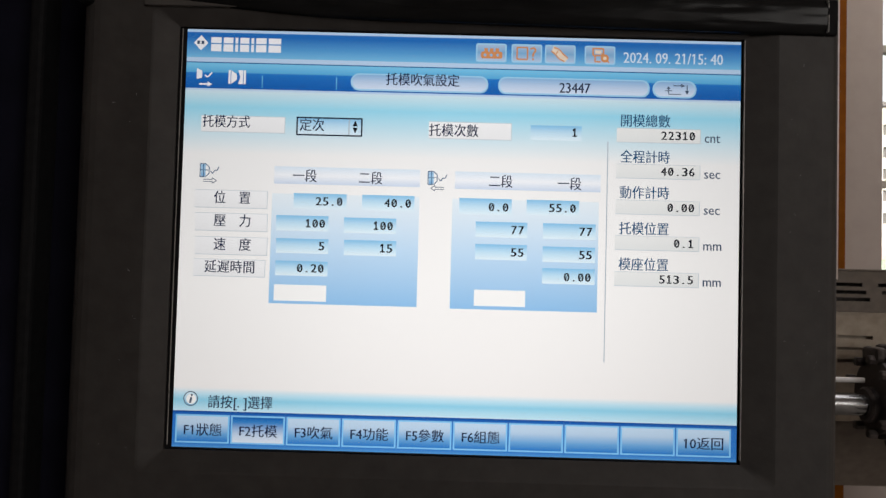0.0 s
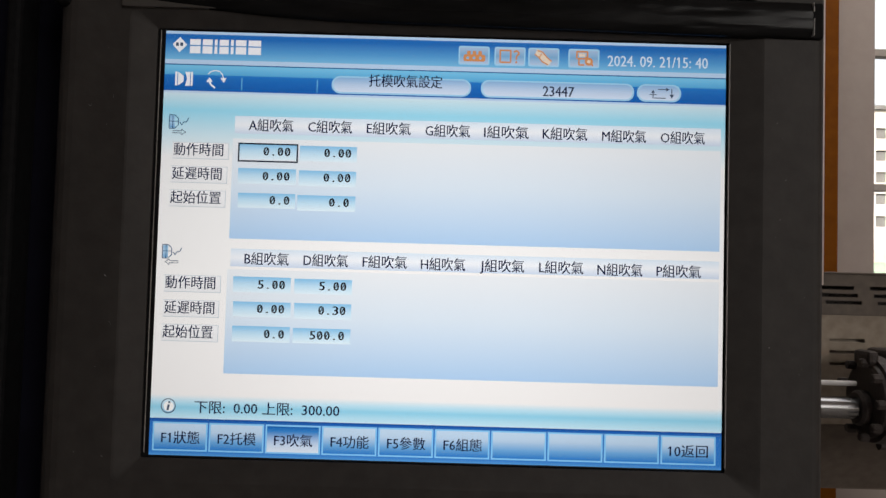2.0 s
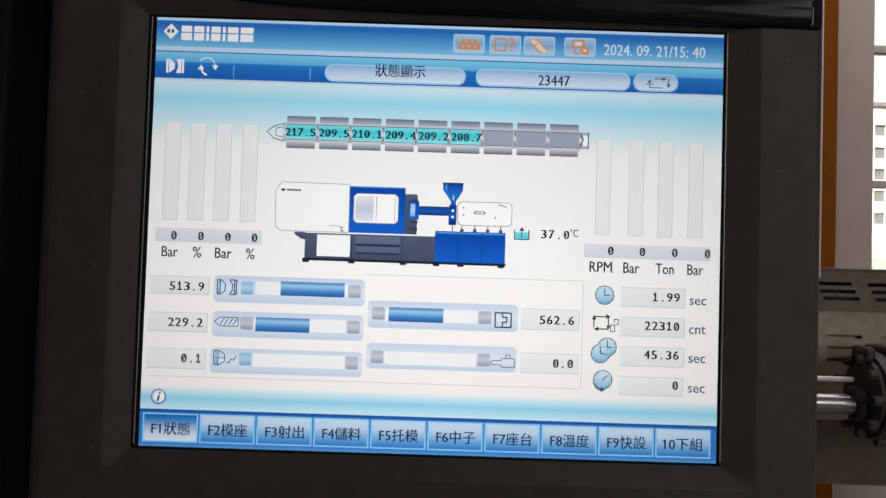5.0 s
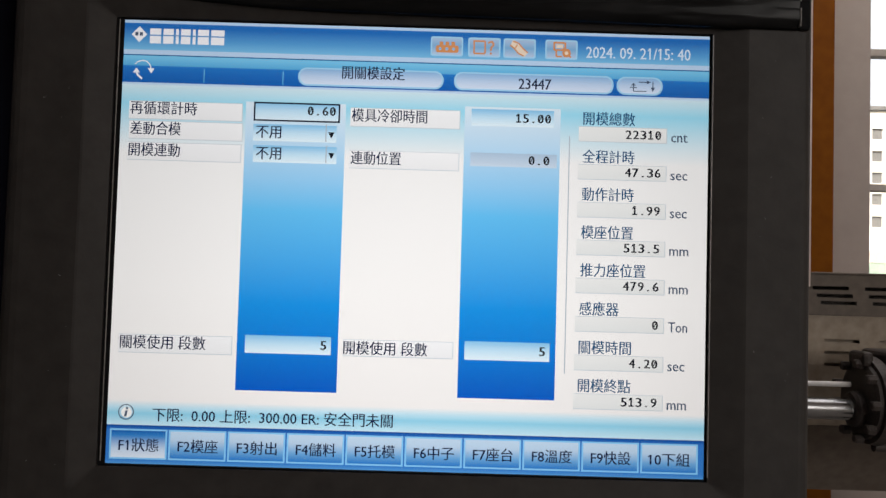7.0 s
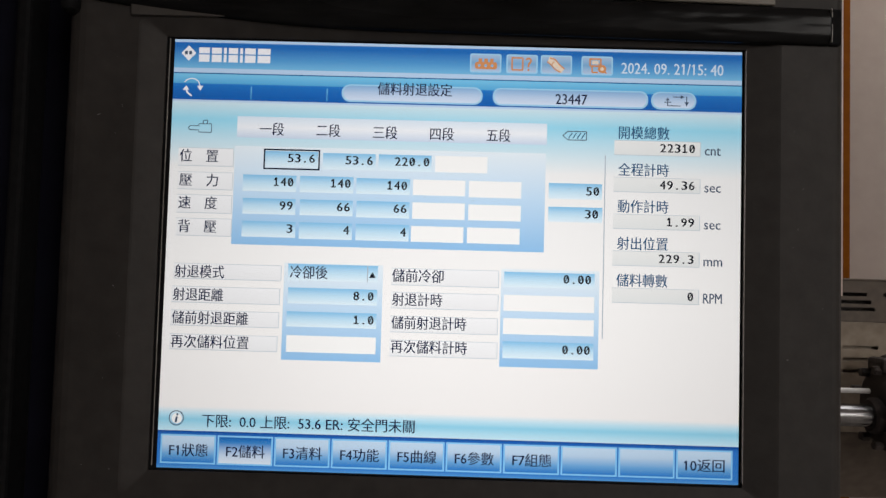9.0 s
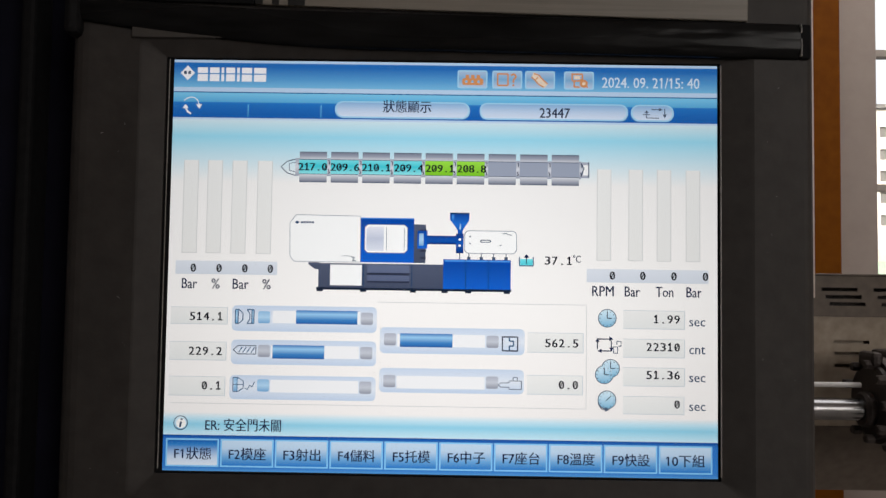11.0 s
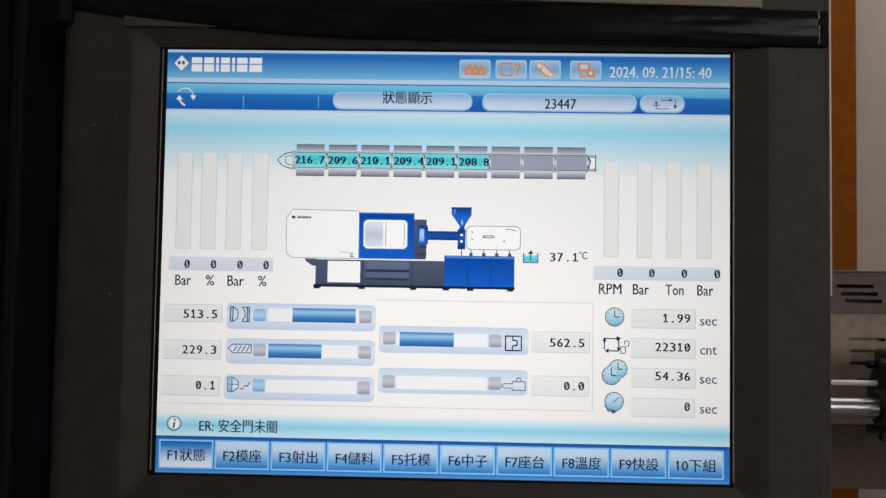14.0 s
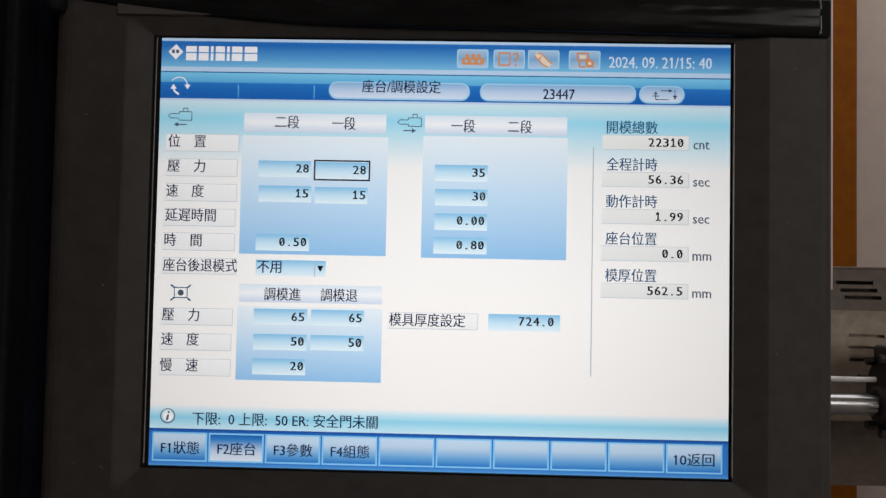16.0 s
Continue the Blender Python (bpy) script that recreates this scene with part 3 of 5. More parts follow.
def digits(parent, text, u1, v, mat="black", pitch=10.0, height=12.6, d=0.0003):
    """Figures in even steps that end at u1, their middle at v; noughts are barred."""
    points, faces = [], []
    for i, ch in enumerate(reversed(text)):
        co, fs, lo, hi = outline_of(ch) if ch != "1" else ONE
        left = u1 - pitch * (i + 1)
        wide = {".": 2.4, "1": 6.0}.get(ch, 7.5)
        off = (pitch - wide) / 2
        for e in (-0.42, 0.42):
            base = len(points)
            for x, y in co:
                points.append(uv(left + off + (x - lo[0]) / (hi[0] - lo[0]) * wide + e, v + height / 2 - y / 0.73 * height, d + e * 2e-5))
            faces += [tuple(base + j for j in f) for f in fs]
        if ch == "0":
            base = len(points)
            for a, b in ((3.2, 8.6), (4.3, 9.5), (6.8, 4.0), (5.7, 3.1)):
                points.append(uv(left + a, v - height / 2 + b, d + 0.00003))
            faces.append((base, base + 1, base + 2, base + 3))
    return lettering("figures", points, faces, mat, parent)


PAGE_AT = Matrix.Translation((0, -0.05, LCD_Z - 1.05))
SHELF = {}


def display_page(name, slot, label):
    """One page of the display, a thin sheet in the stack behind the glass."""
    bm = bmesh.new()
    a, b = uv(0, 549, -0.0004), uv(800, 90, 0)
    block(a[0], b[1], a[2], b[0], a[1], b[2], bm=bm)
    page = part(name, bm, LIT["paper"], panel, label)
    SHELF[name] = page, 0.006 + 0.004 * slot
    for u, v, r in ((25, 532, 10.5),):
        patch("slate", [disc(u, v, r)], page, "info_mark", 0.00012)
        patch("clock_face", [disc(u, v, r - 1.3)], page, "info_mark", 0.00016)
        patch("white", [disc(u + 0.6, v + 0.6, r - 3.4)], page, "info_mark", 0.00018)
        patch("slate", [[(u - 2.2, v + 6), (u + 0.8, v + 6), (u + 2.2, v - 2), (u - 0.8, v - 2)], rect(u, v - 6.4, u + 2.8, v - 3.8)], page, "info_mark", 0.00022)
    return page


def overlay(name, rest, label, u=12, v=515):
    """A set of signs that comes up on its own, on a sliver of the page."""
    a, b = uv(u, v + 1), uv(u + 2, v)
    ob = part(name, block(a[0], 0.0, a[2], b[0], 0.00005, b[2]), LIT["rail"], panel, label)
    SHELF[name] = ob, rest
    return ob


def arrow_icon(page, u, v, way):
    """An ejector plate with its zigzag, over an arrow."""
    patch("knobb", [rect(u - 13, v - 11, u - 6, v + 6)], page, "ejector_icon", 0.00018)
    patch("teal", stroke([(u - 14, v - 12), (u - 6, v - 12), (u - 1, v - 7), (u - 1, v + 2), (u - 6, v + 7), (u - 14, v + 7), (u - 14, v - 12)], 1.2) + stroke([(u - 14, v - 3), (u - 1, v - 3)], 1.0) + stroke([(u - 9, v - 12), (u - 9, v + 7)], 1.0) + stroke([(u + 1, v - 2), (u + 4, v + 2), (u + 7, v - 3), (u + 10, v - 2), (u + 13, v - 8)], 1.2), page, "ejector_icon")
    a = 1 if way > 0 else -1
    patch("slate", stroke([(u - 9 * a, v + 10.5), (u + 4 * a, v + 10.5), (u + 4 * a, v + 8), (u + 10 * a, v + 12), (u + 4 * a, v + 16), (u + 4 * a, v + 13.5), (u - 9 * a, v + 13.5)], 1.0), page, "arrow_icon")


def carriage_icon(page, u, v, way):
    """An injection unit with nozzle and hopper, over an arrow."""
    patch("slate", stroke([(u - 17, v), (u - 14, v - 3), (u - 2, v - 3), (u - 2, v - 6), (u + 16, v - 6), (u + 16, v + 6), (u - 2, v + 6), (u - 2, v + 3), (u - 14, v + 3), (u - 17, v)], 1.1) + stroke([(u + 4, v - 6), (u + 4, v - 11), (u + 10, v - 11), (u + 10, v - 6)], 1.1), page, "carriage_icon")
    if way:
        patch("slate", stroke([(u - 9 * way, v + 12), (u + 3 * way, v + 12)], 1.6) + [[(u + 3 * way, v + 8.5), (u + 9 * way, v + 12), (u + 3 * way, v + 15.5)]], page, "arrow_icon")


def platen_icon(page, u, v):
    """A platen with its four corners."""
    patch("teal", stroke([(u - 9, v - 7), (u + 9, v - 7), (u + 9, v + 7), (u - 9, v + 7), (u - 9, v - 8)], 1.3) + stroke([(u - 14, v - 11), (u - 9, v - 7)], 2.2) + stroke([(u + 14, v - 11), (u + 9, v - 7)], 2.2) + stroke([(u - 14, v + 11), (u - 9, v + 7)], 2.2) + stroke([(u + 14, v + 11), (u + 9, v + 7)], 2.2), page, "platen_icon")
    patch("slate", [disc(u, v, 4.2)], page, "platen_icon", 0.00024)


def mould_icon(page, u, v):
    patch("knobb", [rect(u - 15, v - 10, u - 11, v + 10), rect(u + 9, v - 10, u + 12, v + 10)], page, "mould_icon", 0.00018)
    patch("teal", stroke([(u - 15, v - 10), (u - 10, v - 10), (u - 4, v - 5), (u - 4, v + 5), (u - 10, v + 10), (u - 15, v + 10), (u - 15, v - 10)], 1.4) + stroke([(u - 11, v - 10), (u - 11, v + 10)], 1.4), page, "mould_icon")
    patch("teal", stroke([(u + 12, v - 10), (u + 2, v - 10), (u + 6, v - 4), (u + 6, v + 4), (u + 2, v + 10), (u + 12, v + 10), (u + 12, v - 10)], 1.4) + stroke([(u + 9, v - 10), (u + 9, v + 10)], 1.4), page, "mould_icon")


def screw_icon(page, u, v):
    patch("slate", stroke([(u - 17, v), (u - 10, v - 6), (u + 16, v - 6), (u + 16, v + 6), (u - 10, v + 6), (u - 17, v)], 1.3), page, "screw_icon")
    patch("teal", [q for i in range(4) for q in stroke([(u - 9 + 6 * i, v + 4), (u - 4 + 6 * i, v - 4)], 1.4)], page, "screw_icon")


def plate_icon(page, u, v):
    patch("ink", stroke([(u - 11, v - 10), (u + 11, v - 10), (u + 11, v + 10), (u - 11, v + 10), (u - 11, v - 11)], 1.8), page, "plate_icon")
    patch("teal", stroke([(u - 1, v - 9), (u - 1, v - 4), (u + 5, v - 4), (u + 5, v + 3), (u - 1, v + 3), (u - 1, v + 9)], 2.0), page, "plate_icon")


def clock_icon(page, u, v, reset=0):
    patch("slate", [disc(u, v, 13.5)], page, "clock_icon", 0.00018)
    patch("clock_face", [disc(u, v, 12.3)], page, "clock_icon", 0.00022)
    spokes = [(math.cos(i * math.pi / 6), math.sin(i * math.pi / 6)) for i in range(12)]
    patch("slate", [q for c, n in spokes for q in stroke([(u + 9.4 * c, v + 9.4 * n), (u + 11.4 * c, v + 11.4 * n)], 0.9)], page, "clock_mark", 0.00026)
    arms = [(u - 1, v + 1), (u + 6, v - 6)] if reset else [(u, v - 9), (u, v), (u + 6.5, v)]
    patch("ink", stroke(arms, 1.3), page, "clock_hand", 0.00027)
    if reset:
        patch("slate", stroke([(u - 13, v + 4), (u - 8, v + 13), (u + 2, v + 14)], 1.6) + [[(u - 3, v + 10), (u + 4, v + 14), (u - 3, v + 17)]], page, "reset_arrow", 0.00028)


def gauge_bar(page, u0, v0, u1, v1):
    """A pale upright gauge with thin shaded sides."""
    patch("bar", [rect(u0, v0, u1, v1)], page, "gauge_bar")
    patch("bar_edge", [rect(u0, v0, u0 + 1.1, v1), rect(u1 - 1.1, v0, u1, v1), rect(u0 + 1.1, v1 - 1, u1 - 1.1, v1)], page, "bar_edge", 0.00024)


def ejector_mark(page, u, v):
    """A plate with its ejector zigzag."""
    patch("knobb", [rect(u - 15, v - 9, u - 9, v + 9)], page, "ejector_icon", 0.00018)
    patch("teal", stroke([(u - 16, v - 10), (u - 9, v - 10), (u - 1, v - 5), (u - 1, v + 5), (u - 9, v + 10), (u - 16, v + 10), (u - 16, v - 10)], 1.2) + stroke([(u - 16, v), (u - 1, v)], 0.9) + stroke([(u - 10, v - 10), (u - 10, v + 10)], 0.9) + stroke([(u + 1, v + 5), (u + 5, v + 7), (u + 8, v + 1), (u + 12, v + 3), (u + 15, v - 4)], 1.2), page, "ejector_icon")


def loop_icon(page, u, v):
    patch("ink", stroke([(u - 14, v + 7), (u - 14, v - 8), (u + 5, v - 8)], 1.6) + stroke([(u + 6, v - 6), (u + 6, v + 9), (u - 12, v + 9)], 1.6) + [[(u - 17, v - 4), (u - 14, v - 10), (u - 11, v - 4)], [(u + 3, v - 12), (u + 9, v - 8), (u + 3, v - 5)], [(u + 3, v + 4), (u + 9, v + 4), (u + 6, v + 10)], [(u - 8, v + 6), (u - 8, v + 12), (u - 14, v + 9)]], page, "cycle_icon")
    patch("slate", stroke([(u + 9, v + 12), (u + 9, v + 3), (u + 15, v + 3), (u + 15, v + 12), (u + 9, v + 12)], 1.2) + stroke([(u + 14, v), (u + 14, v - 5), (u + 20, v - 5), (u + 20, v + 2), (u + 16, v + 2)], 1.2), page, "part_icon")


def tank_icon(page, u, v):
    patch("teal", stroke([(u - 10, v - 5), (u - 10, v + 8), (u + 10, v + 8), (u + 10, v - 5)], 1.6), page, "tank_icon")
    patch("cyan", [rect(u - 9, v - 2, u + 9, v + 7)], page, "tank_icon")
    patch("ink", stroke([(u, v + 5), (u, v - 7)], 1.5) + [[(u - 4, v - 4), (u, v - 9), (u + 4, v - 4)]], page, "tank_arrow", 0.00026)


ZONE = []


def barrel_drawing(page, u0, v, u1):
    """The heated barrel: nozzle, nine heater bands with their zones, end bracket."""
    patch("slate", stroke([(u0 + 24, v - 12), (u0 + 10, v - 8), (u0 + 1, v), (u0 + 10, v + 9), (u0 + 24, v + 13)], 1.3) + stroke([(u0 + 24, v - 7), (u0 + 13, v - 5), (u0 + 13, v + 5), (u0 + 24, v + 8)], 1.0), page, "nozzle_outline", 0.00012)
    patch("steel", [rect(u0 + 22, v - 13, u1 - 12, v + 13)], page, "barrel", 0.00013)
    patch("steel", [rect(u1 - 16, v - 12, u1, v + 11)], page, "barrel_end", 0.00013)
    patch("machine_white", [rect(u1 - 9, v - 8, u1 - 2, v + 7)], page, "barrel_end", 0.00016)
    patch("slate", stroke([(u1 - 12, v - 10), (u1 - 8, v - 3), (u1 - 12, v + 8)], 1.6) + stroke([(u1 - 1, v - 12), (u1 - 1, v + 11)], 1.4), page, "end_bracket", 0.00024)
    for i in range(9):
        a = u0 + 28 + 46 * i
        patch("band_upper", [rect(a, v - 22, a + 40, v - 11)], page, "heater_band", 0.00018)
        patch("band_lower", [rect(a, v + 10, a + 40, v + 22)], page, "heater_band", 0.00018)
        ZONE.append((a - 0.5, v - 11, a + 40.5, v + 10))
        patch("zone" if i < 6 else "slab", [rect(*ZONE[-1])], page, "heater_zone", 0.00022)
        patch("slate", [rect(a, v - 22.5, a + 40, v - 21.6), rect(a, v + 21.4, a + 40, v + 22.4), rect(a, v - 11.6, a + 40, v - 10.6), rect(a, v + 9.8, a + 40, v + 10.7)], page, "band_edge", 0.00024)
        patch("ink", stroke([(a + 42, v - 10), (a + 43.8, v - 9), (a + 43.8, v - 4)], 1.1) + stroke([(a + 42, v + 3), (a + 43.8, v + 8), (a + 42, v + 9)], 1.1), page, "band_gap", 0.00025)


def machine_drawing(page):
    """The side view of the moulding machine."""
    def box(kind, u0, v0, u1, v1, name, z=0.0002):
        return patch(kind, [rect(u0, v0, u1, v1)], page, name, z)

    cover = [(185, 229), (279, 230), (279.5, 297), (184, 297), (177, 290), (176, 241)]
    patch("machine_white", [cover[::-1]], page, "clamp_cover", 0.00016)
    patch("hair", stroke(cover + cover[:1], 0.9), page, "cover_outline", 0.0002)
    # badge and small print as plain shapes
    patch("navy", [[(183, 240), (186.5, 237.6), (190, 240), (186.5, 242.4)]] + [rect(192 + 4 * i, 238.6, 195 + 4 * i, 241.4) for i in range(5)], page, "badge", 0.00022)
    patch("slate", [disc(253 + 3.4 * i, 288.5 - 0.5 * i + 0.16 * i * i, 0.9, 6) for i in range(6)] + stroke([(267, 290), (271, 290), (268, 295), (273, 295)], 1.2), page, "badge", 0.00022)
    # base with its door, recess and feet
    box("machine_dark", 219, 299, 401, 335, "base", 0.00014)
    box("machine_white", 236, 301, 282, 331, "base_door", 0.00018)
    box("machine_slate", 290, 301, 351, 326, "base_recess", 0.00017)
    box("machine_shade", 290, 312, 351, 315.5, "base_step", 0.0002)
    box("machine_shade", 290, 324, 351, 326.5, "base_step", 0.0002)
    for u in (284, 354):
        box("navy", u, 299, u + 1.2, 335, "base_seam", 0.0002)
    patch("machine_dark", [[(204, 298), (204, 301), (214, 308), (220, 308), (220, 298)]], page, "step", 0.00018)
    box("outline", 216, 334, 499, 337.4, "sill", 0.00022)
    for u in (217, 280, 352, 398, 432, 488):
        box("outline", u, 337.4, u + 9, 340, "foot", 0.00024)
    box("machine_blue", 400, 291, 498, 334, "motor_base")
    box("machine_shine", 402, 292, 497, 294.5, "motor_base_edge", 0.00022)
    for u in (432, 465):
        box("navy", u, 292, u + 1.1, 333, "base_seam", 0.00024)
    # safety door and its window
    box("machine_blue", 279.5, 232, 357, 297, "safety_door")
    box("machine_shine", 279.5, 232, 357, 233.6, "door_edge", 0.00022)
    pane = [(290, 242), (343, 242), (347.5, 246), (347.5, 279), (343, 283), (290, 283), (285.5, 279), (285.5, 246)]
    patch("machine_white", [pane[::-1]], page, "door_window", 0.00024)
    patch("hair", stroke(pane + pane[:1], 0.9), page, "door_window", 0.00026)
    patch("pane_shade", [[(288, 280), (313, 280), (313, 245), (292, 245), (288, 249)]], page, "door_glass", 0.00027)
    patch("hair", stroke([(317, 246), (317, 279)], 1.0) + stroke([(343, 247), (343, 279)], 0.8), page, "door_bar", 0.00029)
    # platen, barrel tube, feed block, hopper and drive
    box("machine_dark", 357, 241, 374, 297, "platen")
    for v in (248, 258, 268, 278, 288):
        box("machine_shade", 366, v, 375, v + 3, "platen_rib", 0.00022)
    box("machine_blue", 362, 250, 376.5, 276, "platen_cap", 0.00024)
    box("knobb", 364.5, 254, 371, 272, "platen_cap", 0.00027)
    box("tube", 376, 257, 420, 269.5, "barrel_tube")
    box("tube", 418, 254, 429, 282, "feed_block", 0.00022)
    patch("machine_white", [disc(423.5, 262, 2.0, 10), disc(423.5, 271, 2.0, 10)], page, "feed_bolt", 0.00027)
    box("slate", 423, 282, 424.4, 291, "feed_pipe")
    patch("hopper", [[(409, 224), (409, 233), (420.5, 249), (420.5, 255), (427.5, 255), (427.5, 249), (437, 234), (437, 224)]], page, "hopper")
    patch("navy", [rect(408.5, 223, 437.5, 225)], page, "hopper_rim", 0.00024)
    patch("knobb", [[(422.5, 246), (424, 249), (425.5, 246), (424, 238)]], page, "hopper_window", 0.00024)
    patch("machine_shine", [rect(412, 226, 415, 233)], page, "hopper_shine", 0.00024)
    for u in (437, 455, 473, 491):
        patch("slate", [rect(u - 0.6, 282, u + 0.6, 288), rect(u - 2.4, 287, u + 2.4, 291)], page, "drive_foot", 0.00019)
    patch("hair", [rounded(430, 248.6, 506.5, 282.4, 7)], page, "drive_outline", 0.00018)
    patch("machine_white", [rounded(431, 249.6, 505.5, 281.4, 6.4)], page, "drive_cover", 0.00022)
    patch("slate", [rounded(453, 262, 469, 266, 1.9), disc(438.5, 257.5, 1.2, 8), disc(438.5, 267.5, 1.2, 8), disc(483, 270, 1.2, 8)], page, "drive_handle", 0.00026)
    patch("machine_white", [rect(455, 263.2, 467, 264.8)], page, "drive_handle", 0.00028)
    patch("slate", stroke([(486, 253), (491, 252.4), (494, 254), (499, 255)], 1.1), page, "drive_mark", 0.00026)


def header():
    h = part("header_bar", block(uv(0, 0)[0], 0.0004, uv(0, 90)[2], uv(800, 0)[0], 0.0, uv(0, 0)[2]), LIT["band_deep"], panel, "blue header bar of the display")
    h.matrix_local = PAGE_AT @ Matrix.Translation((0, 0.00005, 0))
    patch("line_white", [rect(0, 2, 800, 6.5)], h, "header_line")
    patch("band_top", [rect(0, 6.5, 800, 43)], h, "header_band")
    patch("line_white", [rect(0, 43, 800, 49.5)], h, "header_line")
    patch("line_dark", [rect(0, 49.5, 800, 51)], h, "header_line")
    patch("band_cyan", [rect(0, 51, 800, 65)], h, "header_band")
    patch("band_deep", [rect(0, 65, 800, 88)], h, "header_band")
    patch("line_white", [rect(0, 88, 800, 91)], h, "header_line", 0.00045)
    for u in (110, 217):
        patch("band_cyan", [rect(u, 68, u + 1.3, 86)], h, "divider", 0.00024)
    # the maker's mark as plain shapes
    patch("mark", [[(10, 22), (20.5, 11), (31, 22), (20.5, 33)]], h, "maker_mark", 0.00024)
    patch("slate", [rect(15, 19, 19, 24), rect(21, 19, 25, 24)], h, "maker_mark", 0.00028)
    for a, b in ((35, 50), (53, 67), (70, 74), (77, 90), (93, 97), (100, 115), (118, 136)):
        patch("mark", [rect(a, 13.5, b, 22), rect(a, 23.6, b, 34)], h, "maker_mark", 0.00024)
    # title, mould number and cycle pills
    for a, b, r in ((238, 436, 12), (450, 667, 11), (671, 734, 12)):
        patch("pill_rim", [rounded(a, 61, b, 86, r)], h, "pill_rim", 0.00022)
        patch("pill", [rounded(a + 2.5, 63, b - 2.5, 83.5, r - 2)], h, "pill", 0.00026)
    patch("slate", stroke([(701, 68), (714, 68)], 1.3) + stroke([(720.5, 67), (720.5, 76)], 1.3) + stroke([(694, 80.5), (712, 80.5)], 1.2) + stroke([(694, 80.5), (694, 73)], 1.3) + stroke([(689, 75.5), (699, 75.5)], 1.2) + [[(712, 65.5), (718, 68), (712, 70.5)], [(717.5, 75), (723.5, 75), (720.5, 81)], [(691, 73), (694, 69), (697, 73)]], h, "cycle_icon", 0.0003)
    write(h, "23447", 538, 582, 75, "ink", 14.5)
    write(h, "2024. 09. 21/15: 40", 629, 771, 29, "date", 15.5)
    for u in (417, 468, 516, 573):
        patch("pill_rim", [rounded(u, 13, u + 44, 40, 3)], h, "icon_rim", 0.00022)
        patch("icon_face", [rounded(u + 2, 15, u + 42, 38, 2)], h, "icon_face", 0.00026)
    # barrel, board, hand and machine signs
    patch("orange", [rounded(424, 25, 455, 35, 3), rect(429, 20, 434, 25), rect(437, 20, 442, 25), rect(445, 20, 450, 25)], h, "icon_sign", 0.0003)
    patch("icon_face", [disc(430, 30, 2.2, 8), disc(439, 30, 2.2, 8), disc(448, 30, 2.2, 8)], h, "icon_sign", 0.00034)
    patch("orange", stroke([(476, 18), (491, 18), (491, 35), (476, 35), (476, 17)], 2.2) + stroke([(495, 20), (500, 18), (503, 22), (499, 27), (499, 31)], 2.6) + [disc(499, 34.5, 1.6, 8)], h, "icon_sign", 0.0003)
    patch("icon_pale", stroke([(527, 19), (534, 22), (540, 29), (547, 35)], 9), h, "icon_sign", 0.0003)
    patch("orange", stroke([(529, 17), (536, 19), (543, 27), (549, 32)], 1.8) + stroke([(525, 22), (531, 27), (536, 33), (544, 37)], 1.8) + stroke([(535, 22), (531, 27)], 1.6), h, "icon_sign", 0.00034)
    patch("orange", stroke([(585, 17), (600, 17), (600, 27), (585, 27), (585, 16)], 2.4) + stroke([(588, 27), (588, 36), (596, 36)], 2.2) + [disc(602, 31, 6.0, 12)] + stroke([(596, 23), (608, 37)], 2.0), h, "icon_sign", 0.0003)
    patch("icon_pale", [rect(588, 19.5, 597, 24.5), disc(602, 31, 2.6, 8)], h, "icon_sign", 0.00034)
    return h


def footer(name, slot, words, chosen, label):
    """The row of ten keys at the foot of a page."""
    a, b = uv(0, 600, -0.0004), uv(800, 549.2, 0)
    f = part(name, block(a[0], 0.0, a[2], b[0], 0.0004, b[2]), LIT["foot"], panel, label)
    SHELF[name] = f, 0.034 + 0.002 * slot
    for i in range(10):
        u = 4.7 + 78.65 * i
        patch("button_rim", [rect(u, 554, u + 76.6, 594)], f, "key_rim", 0.00012)
        patch("button_on" if i == chosen else "button", [rect(u + 2.3, 556.3, u + 74.3, 591.7)], f, "key_face", 0.00018)
        if words[i]:
            wide = 53 if len(words[i]) == 4 else 50
            write(f, words[i], u + 12.6, u + 12.6 + wide, 575.8, "ink", 17.5, 0.00026)
    return f


def message(name, slot, u0, u1):
    """The warning that the safety door is not shut, in the line above the keys."""
    m = part(name, block(uv(u0 - 4, 0)[0], 0.0, uv(0, 545)[2], uv(u1 + 4, 0)[0], 0.00005, uv(0, 544)[2]), LIT["paper"], panel, "warning line in dark writing")
    SHELF[name] = m, 0.048 + 0.001 * slot
    write(m, "ER: 安全門未關", u0, u1, 534.5, "ink", 18, 0.00034)
    return m


